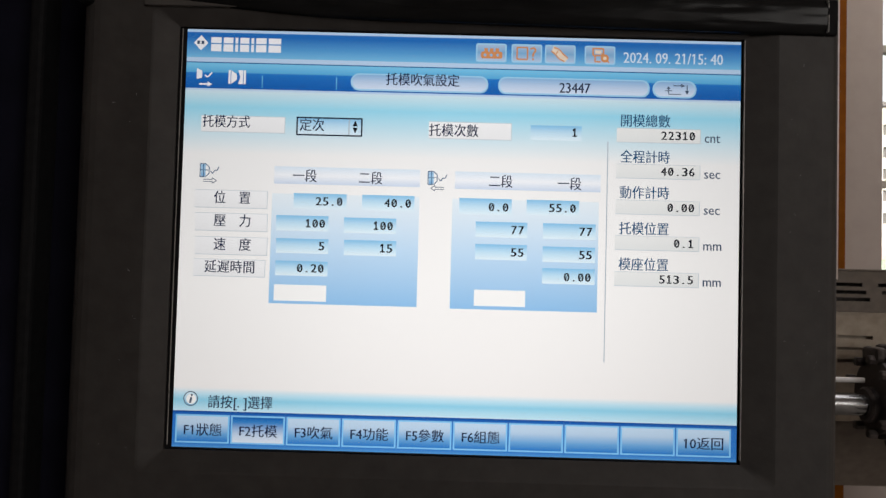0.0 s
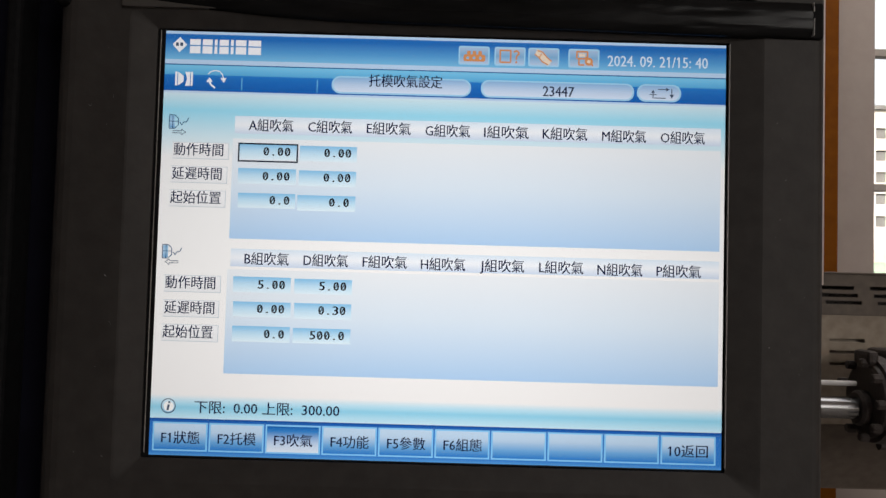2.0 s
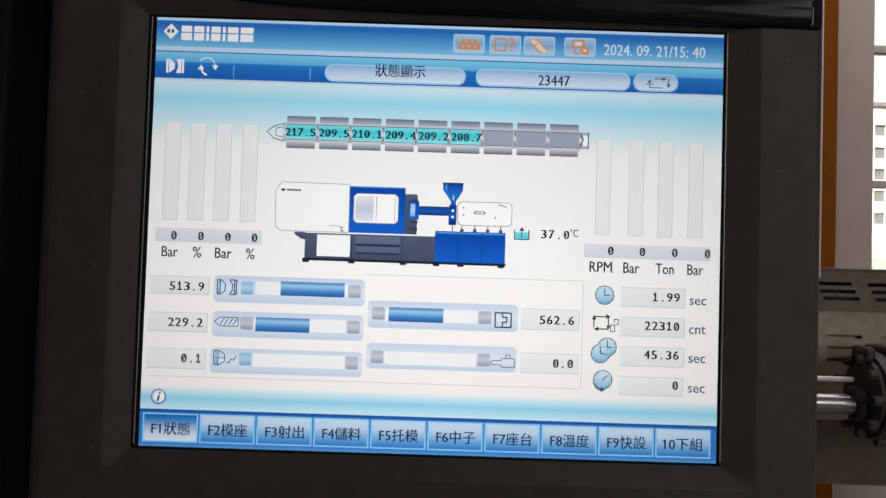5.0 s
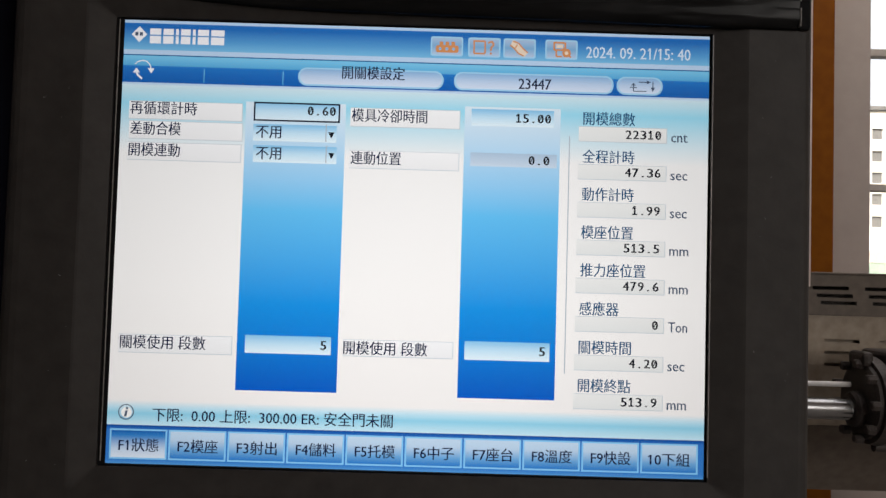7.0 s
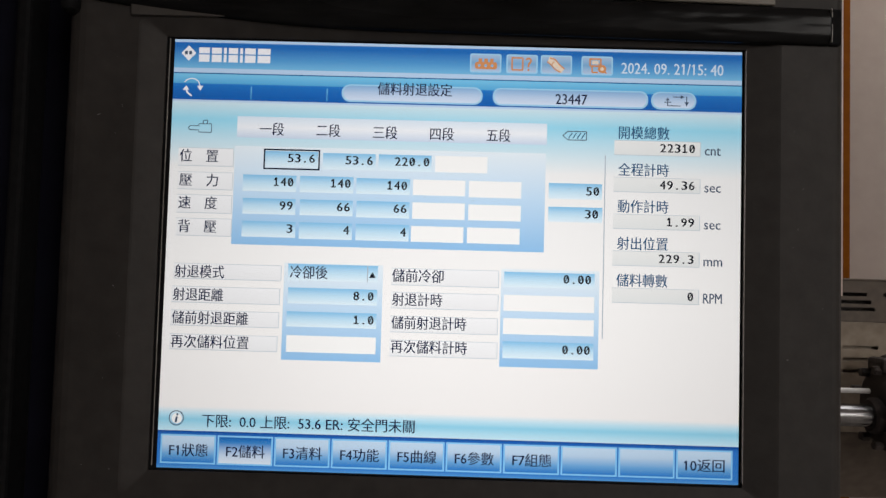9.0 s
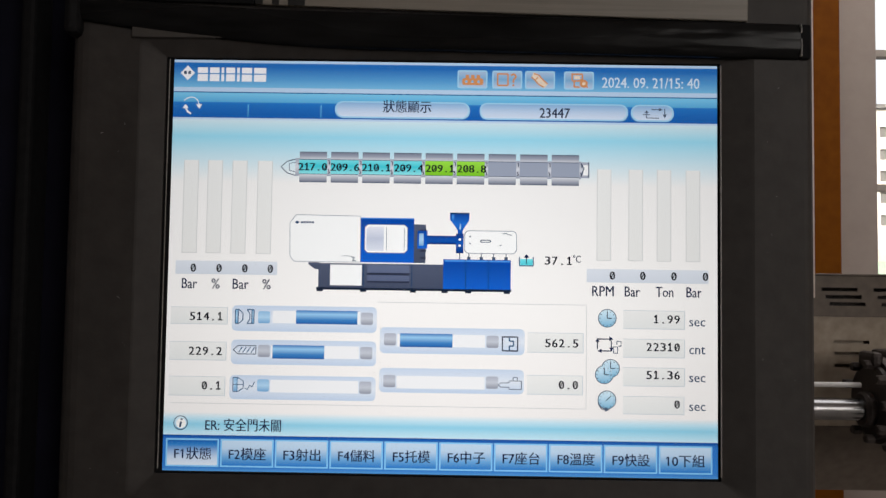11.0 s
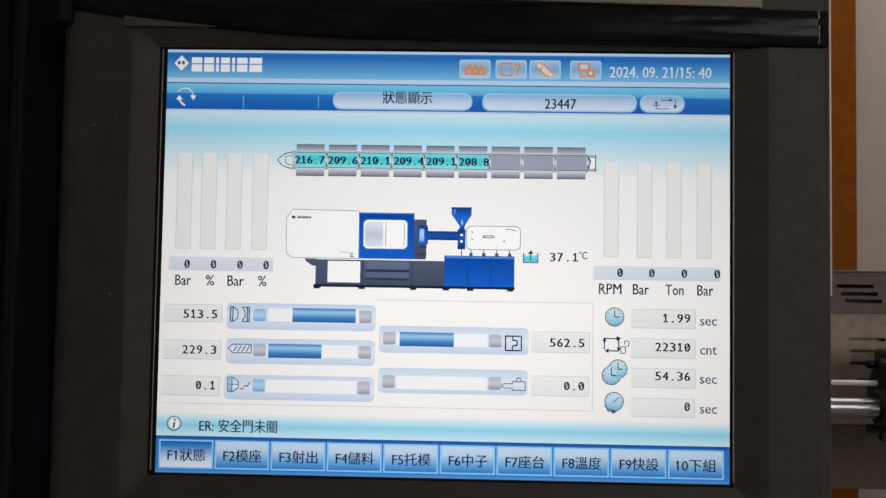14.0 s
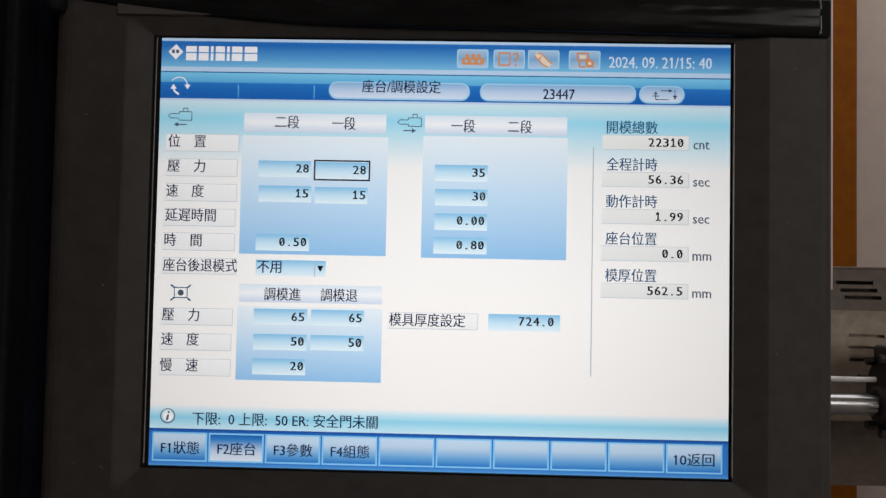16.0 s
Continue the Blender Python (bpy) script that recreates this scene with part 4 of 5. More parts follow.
def mode_icons(name, slot, kinds):
    """Signs of the machine's state in the header."""
    m = part(name, block(uv(8, 0)[0], 0.0, uv(0, 87)[2], uv(9, 0)[0], 0.00005, uv(0, 86.5)[2]), LIT["band_deep"], panel, "white state signs in the header")
    SHELF[name] = m, 0.051 + 0.001 * slot
    for k, kind in enumerate(kinds):
        u, v = 28 + 46 * k, 71
        if kind == "cycle":
            arc = [(u - 11.5, v - 7.5), (u - 8, v - 11), (u - 2, v - 13), (u + 4, v - 12), (u + 8.5, v - 8), (u + 10.5, v - 2)]
            tail = [(u - 9, v + 2), (u - 7.5, v + 7), (u - 1, v + 12)]
            patch("mark", stroke(arc, 1.3) + [[(u + 6, v - 2.5), (u + 11, v + 4.5), (u + 15, v - 2.5)]], m, "cycle_sign", 0.00036)
            patch("mark", stroke(tail, 2.6) + [[(u - 14, v + 4), (u - 4.5, v + 3.6), (u - 9.2, v - 3)]], m, "cycle_sign", 0.00036)
        elif kind == "mould":
            patch("mark", [rect(u - 12, v - 10, u - 9, v + 10), [(u - 8, v - 10), (u, v - 4), (u, v + 4), (u - 8, v + 10)], rect(u + 10, v - 10, u + 13, v + 10), [(u + 9, v - 10), (u + 2, v - 10), (u + 5, v), (u + 2, v + 10), (u + 9, v + 10)]], m, "mould_sign", 0.00036)
        else:
            patch("mark", [[(u - 12, v - 12), (u - 4, v - 8), (u - 4, v + 2), (u - 12, v + 4)], *stroke([(u, v - 2), (u + 4, v + 1), (u + 10, v - 6)], 2), *stroke([(u - 8, v + 11), (u + 5, v + 11)], 2.4), [(u + 4, v + 7), (u + 11, v + 11), (u + 4, v + 15)]], m, "ejector_sign", 0.00036)
    return m


hall()
apartment_building()
sky_backdrop()
machine_guard()
injection_unit()
panel_housing()
header()

# ---- pages of the display ----
ejector_page = display_page('ejector_page', 0, 'pale blue ejector settings page with value tables')
write(ejector_page, '托模吹氣設定', 289, 394, 69, 'ink', 18)
field(ejector_page, 'chip', 25, 127, 146, 151)
write(ejector_page, '托模方式', 27, 95, 136, 'ink', 18)
field(ejector_page, 'val', 162, 126, 257, 153)
field(ejector_page, 'outline', 162, 126, 257, 153)
write(ejector_page, '定次', 167, 202, 138, 'ink', 18)
field(ejector_page, 'rule', 237, 128, 239, 152)
write(ejector_page, '▲', 243, 250, 134, 'black', 8)
write(ejector_page, '▼', 243, 250, 144, 'black', 8)
field(ejector_page, 'chip', 352, 128, 471, 153)
write(ejector_page, '托模次數', 353, 423, 141, 'ink', 18)
field(ejector_page, 'val', 498, 130, 571, 151)
digits(ejector_page, '1', 566, 139, 'black')
arrow_icon(ejector_page, 40, 209, 1)
arrow_icon(ejector_page, 367, 212, -1)
field(ejector_page, 'headrow', 132.6, 198.1, 341.4, 223.1)
write(ejector_page, '一段', 159.6, 193.6, 211.4, 'ink', 18)
write(ejector_page, '二段', 254.6, 287.6, 212.4, 'ink', 18)
field(ejector_page, 'tblue', 130.6, 237.1, 341.4, 394.1)
field(ejector_page, 'headrow', 391.6, 199.1, 599.4, 224.1)
write(ejector_page, '二段', 440.6, 473.6, 212.4, 'ink', 18)
write(ejector_page, '一段', 538.6, 571.6, 213.4, 'ink', 18)
field(ejector_page, 'tblue', 388.6, 238.1, 597.4, 395.1)
field(ejector_page, 'chip', 19.6, 234.1, 124.4, 260.1)
write(ejector_page, '位\u3000置', 47.6, 99.6, 245.4, 'ink', 18)
field(ejector_page, 'chip', 21.6, 267.1, 125.4, 293.1)
write(ejector_page, '壓\u3000力', 48.6, 100.6, 278.4, 'ink', 18)
field(ejector_page, 'chip', 22.6, 301.1, 126.4, 327.1)
write(ejector_page, '速\u3000度', 49.6, 102.6, 312.4, 'ink', 18)
field(ejector_page, 'chip', 21.6, 333.1, 124.4, 358.1)
write(ejector_page, '延遲時間', 37.6, 108.6, 344.4, 'ink', 18)
field(ejector_page, 'val', 161.6, 236.1, 237.4, 258.1)
digits(ejector_page, '25.0', 232.6, 246.6, 'black')
field(ejector_page, 'val', 259.6, 236.1, 334.4, 258.1)
digits(ejector_page, '40.0', 330.6, 246.6, 'black')
field(ejector_page, 'val', 137.6, 268.1, 212.4, 290.1)
digits(ejector_page, '100', 208.6, 278.6, 'black')
field(ejector_page, 'val', 234.6, 269.1, 309.4, 291.1)
digits(ejector_page, '100', 305.6, 279.6, 'black')
field(ejector_page, 'val', 138.6, 301.1, 213.4, 322.1)
digits(ejector_page, '5', 208.6, 310.6, 'black')
field(ejector_page, 'val', 235.6, 301.1, 310.4, 323.1)
digits(ejector_page, '15', 305.6, 311.6, 'black')
field(ejector_page, 'val', 138.6, 333.1, 213.4, 354.1)
digits(ejector_page, '0.20', 208.6, 342.6, 'black')
field(ejector_page, 'white', 137.6, 367.1, 212.4, 390.1)
field(ejector_page, 'val', 398.6, 237.1, 473.4, 260.1)
digits(ejector_page, '0.0', 469.6, 248.6, 'black')
field(ejector_page, 'val', 494.6, 237.1, 569.4, 259.1)
digits(ejector_page, '55.0', 565.6, 247.6, 'black')
field(ejector_page, 'val', 422.6, 270.1, 496.4, 292.1)
digits(ejector_page, '77', 492.6, 280.6, 'black')
field(ejector_page, 'val', 518.6, 270.1, 593.4, 292.1)
digits(ejector_page, '77', 589.6, 280.6, 'black')
field(ejector_page, 'val', 422.6, 302.1, 496.4, 324.1)
digits(ejector_page, '55', 492.6, 312.6, 'black')
field(ejector_page, 'val', 518.6, 303.1, 593.4, 325.1)
digits(ejector_page, '55', 589.6, 313.6, 'black')
field(ejector_page, 'val', 518.6, 334.1, 593.4, 356.1)
digits(ejector_page, '0.00', 588.6, 345.6, 'black')
field(ejector_page, 'white', 422.6, 367.1, 495.4, 390.1)
field(ejector_page, 'rule', 608, 151, 611, 465)
write(ejector_page, '開模總數', 627, 697, 120.5, 'teal', 18)
field(ejector_page, 'read', 621, 130.5, 741, 151.5)
digits(ejector_page, '22310', 733.8, 140, 'black')
write(ejector_page, 'cnt', 746.5, 768.5, 142.3, 'slate', 14)
write(ejector_page, '全程計時', 627, 697, 172.3, 'teal', 18)
field(ejector_page, 'read', 621, 182.1, 741, 203.1)
write(ejector_page, 'sec', 746.5, 769, 193.9, 'slate', 14)
write(ejector_page, '動作計時', 627, 697, 223.5, 'teal', 18)
field(ejector_page, 'read', 621, 233.5, 741, 254.5)
write(ejector_page, 'sec', 746.5, 769, 245.3, 'slate', 14)
write(ejector_page, '托模位置', 627, 697, 275, 'teal', 18)
field(ejector_page, 'read', 621, 284.5, 741, 305.5)
write(ejector_page, 'mm', 746.5, 772, 296.3, 'slate', 14)
write(ejector_page, '模座位置', 627, 697, 326, 'teal', 18)
field(ejector_page, 'read', 621, 335.8, 741, 356.8)
write(ejector_page, 'mm', 746.5, 772, 347.6, 'slate', 14)
write(ejector_page, '請按[. ]選擇', 50, 141, 536, 'ink', 18)
blow_page = display_page('blow_page', 1, 'pale blue air blow settings page with two tables')
write(blow_page, '托模吹氣設定', 291, 395, 67, 'ink', 18)
field(blow_page, 'headrow', 103, 122, 791, 147)
write(blow_page, 'A組吹氣', 123, 186, 135, 'ink', 18)
write(blow_page, 'C組吹氣', 207, 269, 135, 'ink', 18)
write(blow_page, 'E組吹氣', 290, 352, 135, 'ink', 18)
write(blow_page, 'G組吹氣', 373, 436, 136, 'ink', 18)
write(blow_page, 'I組吹氣', 456, 519, 136, 'ink', 18)
write(blow_page, 'K組吹氣', 539, 602, 136, 'ink', 18)
write(blow_page, 'M組吹氣', 623, 685, 137, 'ink', 18)
write(blow_page, 'O組吹氣', 706, 768, 137, 'ink', 18)
field(blow_page, 'headrow', 104, 310, 791, 335)
write(blow_page, 'B組吹氣', 124, 186, 324, 'ink', 18)
write(blow_page, 'D組吹氣', 207, 269, 324, 'ink', 18)
write(blow_page, 'F組吹氣', 290, 352, 324, 'ink', 18)
write(blow_page, 'H組吹氣', 372, 434, 325, 'ink', 18)
write(blow_page, 'J組吹氣', 455, 517, 325, 'ink', 18)
write(blow_page, 'L組吹氣', 538, 600, 325, 'ink', 18)
write(blow_page, 'N組吹氣', 620, 683, 326, 'ink', 18)
write(blow_page, 'P組吹氣', 703, 765, 326, 'ink', 18)
field(blow_page, 'tpale', 101, 154, 791, 296)
field(blow_page, 'tpale', 100, 339, 791, 485)
field(blow_page, 'chip', 16, 161, 96, 185)
write(blow_page, '動作時間', 18, 88, 172, 'ink', 18)
field(blow_page, 'chip', 15, 195, 95, 219)
write(blow_page, '延遲時間', 17, 87, 206, 'ink', 18)
field(blow_page, 'chip', 14, 229, 94, 253)
write(blow_page, '起始位置', 16, 87, 240, 'ink', 18)
field(blow_page, 'chip', 12, 349, 92, 373)
write(blow_page, '動作時間', 14, 84, 360, 'ink', 18)
field(blow_page, 'chip', 12, 384, 91, 408)
write(blow_page, '延遲時間', 14, 84, 395, 'ink', 18)
field(blow_page, 'chip', 11, 418, 91, 442)
write(blow_page, '起始位置', 13, 83, 429, 'ink', 18)
field(blow_page, 'val', 110, 161, 192, 183)
digits(blow_page, '0.00', 184, 171, 'black')
field(blow_page, 'val', 196, 162, 277, 184)
digits(blow_page, '0.00', 270, 171, 'black')
field(blow_page, 'val', 110, 196, 192, 218)
digits(blow_page, '0.00', 184, 206, 'black')
field(blow_page, 'val', 196, 197, 277, 219)
digits(blow_page, '0.00', 270, 206, 'black')
field(blow_page, 'val', 111, 231, 192, 252)
digits(blow_page, '0.0', 185, 240, 'black')
field(blow_page, 'val', 195, 232, 277, 254)
digits(blow_page, '0.0', 269, 241, 'black')
field(blow_page, 'val', 109, 349, 190, 371)
digits(blow_page, '5.00', 183, 359, 'black')
field(blow_page, 'val', 195, 350, 276, 371)
digits(blow_page, '5.00', 269, 359, 'black')
field(blow_page, 'val', 110, 384, 191, 405)
digits(blow_page, '0.00', 183, 393, 'black')
field(blow_page, 'val', 196, 384, 276, 406)
digits(blow_page, '0.30', 269, 393, 'black')
field(blow_page, 'val', 110, 418, 191, 440)
digits(blow_page, '0.0', 184, 428, 'black')
field(blow_page, 'val', 195, 419, 276, 440)
digits(blow_page, '500.0', 268, 428, 'black')
field(blow_page, 'outline', 109, 160, 194, 187)
arrow_icon(blow_page, 24, 135, 1)
arrow_icon(blow_page, 22, 319, -1)
write(blow_page, '下限:  0.00 上限:  300.00', 62, 264, 533, 'ink', 18)
status_page = display_page('status_page', 2, 'status page with a drawing of a moulding machine')
write(status_page, '狀態顯示', 309, 379, 69, 'ink', 18)
for u in (19, 54, 90, 127):
    gauge_bar(status_page, u, 151, u + 22, 287)
for u in (622, 668, 709, 751):
    gauge_bar(status_page, u, 157, u + 21, 290)
field(status_page, 'stripe', 11, 298, 159, 317.5)
field(status_page, 'stripe', 608, 302, 784, 321.5)
for u in (42, 79.5, 117, 154):
    digits(status_page, '0', u, 308, 'black')
for u in (650, 694, 739, 784.5):
    digits(status_page, '0', u, 310.8, 'black')
for text, u0, u1, v in (('Bar', 21, 43, 331), ('%', 64, 76, 331), ('Bar', 95, 118, 331), ('%', 138, 150, 331), ('RPM', 616, 647, 334), ('Bar', 663, 685, 334), ('Ton', 708, 733, 334), ('Bar', 752, 774, 334)):
    write(status_page, text, u0, u1, v, 'ink', 15)
barrel_drawing(status_page, 160, 159, 611)
digits(status_page, '210.1', 322, 158.3, 'black', 8.6, 11.5)
digits(status_page, '209.4', 369, 158.3, 'black', 8.6, 11.5)
machine_drawing(status_page)
tank_icon(status_page, 520.5, 291)
write(status_page, '°C', 588, 599, 288, 'ink', 11)
status_gauges = overlay('status_gauges', 0.030, 'slider gauges, clocks and readouts of the status page')
patch('bar_edge', [rect(305, 354, 608, 355), rect(607.6, 355, 608.6, 503), rect(10, 503, 608.6, 504)], status_gauges, 'rule', 0.00014)
for u0, v0, u1, v1 in ((6, 365, 89, 390), (6, 415, 88.5, 442), (6, 465, 88, 493), (523, 395, 604, 424), (523, 456, 603.5, 484), (661, 361, 750, 388), (661, 402, 750, 429), (661, 443, 750, 470), (661, 484, 749, 510)):
    field(status_gauges, 'read', u0, v0, u1, v1)
digits(status_gauges, '0.1', 83, 477.5, 'black')
digits(status_gauges, '0.0', 597.5, 469, 'black')
for u0, v0, u1, v1 in ((95, 362, 305, 399), (95, 411.5, 305, 447), (94, 462.5, 305, 497), (310, 390.5, 519, 428), (310, 449, 518.5, 484)):
    field(status_gauges, 'tray', u0, v0, u1, v1)
for u0, v0, u1 in ((154, 369, 281), (153, 419, 280), (153, 468.5, 280), (335, 400, 462), (335, 460, 462)):
    field(status_gauges, 'rail', u0, v0, u1, v0 + 18)
for u0, v0, u1 in ((188, 368, 277), (155, 418.5, 230), (339, 399, 415)):
    field(status_gauges, 'slider', u0, v0, u1, v0 + 19.5)
for kind, u, v in (('knobb', 133, 370), ('knob', 282, 370), ('knob', 134, 418.5), ('knob', 282, 419.5), ('knobb', 134, 468), ('knob', 281.5, 469), ('knob', 316, 399), ('knob', 464, 400.5), ('knob', 316, 459), ('knob', 464, 459)):
    field(status_gauges, kind, u, v, u + 17.5, v + 17.5)
mould_icon(status_gauges, 115, 378)
screw_icon(status_gauges, 115, 426)
ejector_mark(status_gauges, 115, 476)
plate_icon(status_gauges, 498, 412)
carriage_icon(status_gauges, 499, 471, 0)
for text, v in (('1.99', 373), ('22310', 413), ('0', 494.5)):
    digits(status_gauges, text, 743.5, v, 'black')
for text, v in (('sec', 376), ('cnt', 416), ('sec', 456), ('sec', 497)):
    write(status_gauges, text, 756, 779, v, 'slate', 14)
clock_icon(status_gauges, 638, 373)
clock_icon(status_gauges, 643, 445)
clock_icon(status_gauges, 634, 454)
clock_icon(status_gauges, 638, 490, 1)
loop_icon(status_gauges, 638, 411)
mould_page = display_page('mould_page', 3, 'mould closing settings page with two deep blue columns')
write(mould_page, '開關模設定', 298, 383, 67, 'ink', 18)
field(mould_page, 'deep', 169, 110, 304.5, 499)
field(mould_page, 'deep', 466, 108, 596, 501)
field(mould_page, 'locked', 475, 170.5, 592, 189)
field(mould_page, 'chip', 11, 113, 165, 138)
write(mould_page, '再循環計時', 13, 103, 123, 'ink', 18)
field(mould_page, 'chip', 12, 140, 166, 165)
write(mould_page, '差動合模', 14, 82, 151, 'ink', 18)
field(mould_page, 'chip', 11, 169, 165, 194)
write(mould_page, '開模連動', 13, 82, 180, 'ink', 18)
field(mould_page, 'chip', 311, 114, 460, 140)
write(mould_page, '模具冷卻時間', 313, 415, 125, 'ink', 18)
field(mould_page, 'chip', 311, 172, 460, 197)
write(mould_page, '連動位置', 313, 381, 183, 'ink', 18)
field(mould_page, 'chip', 11, 428, 163, 453)
write(mould_page, '關模使用 段數', 13, 127, 439, 'ink', 18)
field(mould_page, 'chip', 311, 427, 459, 450)
write(mould_page, '開模使用 段數', 312, 424, 439, 'ink', 18)
field(mould_page, 'val', 180, 110, 297, 136)
field(mould_page, 'outline', 180, 110, 297, 136)
digits(mould_page, '0.60', 292, 120, 'black')
field(mould_page, 'val', 180, 140, 293, 163)
write(mould_page, '不用', 184, 218, 151, 'ink', 18)
field(mould_page, 'rule', 278, 138, 280, 162)
write(mould_page, '▼', 282, 290, 153, 'black', 8)
field(mould_page, 'val', 181, 169, 294, 192)
write(mould_page, '不用', 185, 219, 180, 'ink', 18)
field(mould_page, 'rule', 279, 167, 281, 191)
write(mould_page, '▼', 283, 291, 181, 'black', 8)
field(mould_page, 'val', 475, 111, 587, 134)
digits(mould_page, '15.00', 584, 122, 'black')
digits(mould_page, '0.0', 583, 179, 'black')
field(mould_page, 'val', 180, 425, 295, 449)
digits(mould_page, '5', 290, 436, 'black')
field(mould_page, 'val', 474, 425, 588, 450)
digits(mould_page, '5', 583, 436, 'black')
field(mould_page, 'rule', 608, 145, 611, 465)
write(mould_page, '開模總數', 627, 697, 120.5, 'teal', 18)
field(mould_page, 'read', 621, 130.5, 741, 151.5)
digits(mould_page, '22310', 733.8, 140, 'black')
write(mould_page, 'cnt', 746.5, 768.5, 142.3, 'slate', 14)
write(mould_page, '全程計時', 627, 697, 172.3, 'teal', 18)
field(mould_page, 'read', 621, 182.1, 741, 203.1)
write(mould_page, 'sec', 746.5, 769, 193.9, 'slate', 14)
write(mould_page, '動作計時', 627, 697, 223.5, 'teal', 18)
field(mould_page, 'read', 621, 233.5, 741, 254.5)
digits(mould_page, '1.99', 733.8, 243, 'black')
write(mould_page, 'sec', 746.5, 769, 245.3, 'slate', 14)
write(mould_page, '模座位置', 627, 697, 275, 'teal', 18)
field(mould_page, 'read', 621, 284.5, 741, 305.5)
write(mould_page, 'mm', 746.5, 772, 296.3, 'slate', 14)
write(mould_page, '推力座位置', 627, 714.5, 326, 'teal', 18)
field(mould_page, 'read', 621, 335.8, 741, 356.8)
write(mould_page, 'mm', 746.5, 772, 347.6, 'slate', 14)
write(mould_page, '感應器', 627, 679.5, 378, 'teal', 18)
field(mould_page, 'read', 621, 387.3, 741, 408.3)
digits(mould_page, '0', 733.8, 396.8, 'black')
write(mould_page, 'Ton', 746.5, 772, 399.1, 'slate', 14)
write(mould_page, '關模時間', 627, 697, 429.5, 'teal', 18)
field(mould_page, 'read', 621, 439, 741, 460)
digits(mould_page, '4.20', 733.8, 448.5, 'black')
write(mould_page, 'sec', 746.5, 769, 450.8, 'slate', 14)
write(mould_page, '開模終點', 627, 697, 480.5, 'teal', 18)
field(mould_page, 'read', 621, 490.5, 741, 511.5)
digits(mould_page, '513.9', 733.8, 500, 'black')
write(mould_page, 'mm', 746.5, 772, 502.3, 'slate', 14)
write(mould_page, '下限:  0.00 上限:  300.00 ER: 安全門未關', 61, 381, 535, 'ink', 18)
charge_page = display_page('charge_page', 4, 'material charging settings page with value tables')
write(charge_page, '儲料射退設定', 289, 393, 67, 'ink', 18)
field(charge_page, 'headrow', 93, 110, 527, 140)
write(charge_page, '一段', 125, 159, 128, 'ink', 18)
write(charge_page, '二段', 205, 238, 128, 'ink', 18)
write(charge_page, '三段', 284, 318, 129, 'ink', 18)
write(charge_page, '四段', 364, 397, 129, 'ink', 18)
write(charge_page, '五段', 443, 476, 129, 'ink', 18)
field(charge_page, 'tblue', 91, 152, 526, 290)
field(charge_page, 'chip', 12, 156, 90, 182)
write(charge_page, '位\u3000置', 14, 68, 168, 'ink', 18)
field(charge_page, 'chip', 13, 190, 90, 215)
write(charge_page, '壓\u3000力', 15, 69, 202, 'ink', 18)
field(charge_page, 'chip', 13, 222, 90, 248)
write(charge_page, '速\u3000度', 15, 69, 234, 'ink', 18)
field(charge_page, 'chip', 13, 255, 91, 280)
write(charge_page, '背\u3000壓', 16, 69, 267, 'ink', 18)
field(charge_page, 'val', 133, 158, 208, 180)
digits(charge_page, '53.6', 205, 167, 'black')
field(charge_page, 'val', 215, 159, 289, 182)
digits(charge_page, '53.6', 286, 168, 'black')
field(charge_page, 'val', 293, 159, 367, 182)
digits(charge_page, '220.0', 365, 168, 'black')
field(charge_page, 'val', 104, 192, 179, 215)
digits(charge_page, '140', 176, 201, 'black')
field(charge_page, 'val', 184, 192, 259, 215)
digits(charge_page, '140', 256, 201, 'black')
field(charge_page, 'val', 263, 193, 338, 215)
digits(charge_page, '140', 335, 202, 'black')
field(charge_page, 'val', 105, 225, 179, 247)
digits(charge_page, '99', 176, 234, 'black')
field(charge_page, 'val', 185, 225, 259, 247)
digits(charge_page, '66', 256, 234, 'black')
field(charge_page, 'val', 264, 225, 338, 248)
digits(charge_page, '66', 335, 234, 'black')
field(charge_page, 'val', 105, 257, 180, 279)
digits(charge_page, '3', 177, 266, 'black')
field(charge_page, 'val', 185, 257, 259, 280)
digits(charge_page, '4', 256, 266, 'black')
field(charge_page, 'val', 264, 257, 338, 280)
digits(charge_page, '4', 335, 267, 'black')
field(charge_page, 'outline', 132, 155, 211, 184)
field(charge_page, 'white', 372, 159, 445, 182)
field(charge_page, 'white', 342, 193, 415, 215)
field(charge_page, 'white', 420, 193, 493, 216)
field(charge_page, 'white', 342, 225, 415, 248)
field(charge_page, 'white', 420, 226, 493, 248)
field(charge_page, 'white', 341, 258, 414, 280)
field(charge_page, 'white', 419, 258, 492, 280)
field(charge_page, 'val', 531, 193, 605, 215)
digits(charge_page, '50', 602, 203, 'black')
field(charge_page, 'val', 531, 226, 606, 247)
digits(charge_page, '30', 601, 235, 'black')
field(charge_page, 'chip', 12, 318, 163, 340)
write(charge_page, '射退模式', 14, 83, 330, 'ink', 18)
field(charge_page, 'chip', 11, 350, 162, 373)
write(charge_page, '射退距離', 13, 83, 362, 'ink', 18)
field(charge_page, 'chip', 11, 383, 162, 405)
write(charge_page, '儲前射退距離', 13, 119, 394, 'ink', 18)
field(charge_page, 'chip', 11, 416, 161, 438)
write(charge_page, '再次儲料位置', 13, 121, 427, 'ink', 18)
field(charge_page, 'chip', 316, 317, 465, 341)
write(charge_page, '儲前冷卻', 317, 388, 328, 'ink', 18)
field(charge_page, 'chip', 316, 350, 465, 373)
write(charge_page, '射退計時', 318, 387, 361, 'ink', 18)
field(charge_page, 'chip', 316, 383, 465, 406)
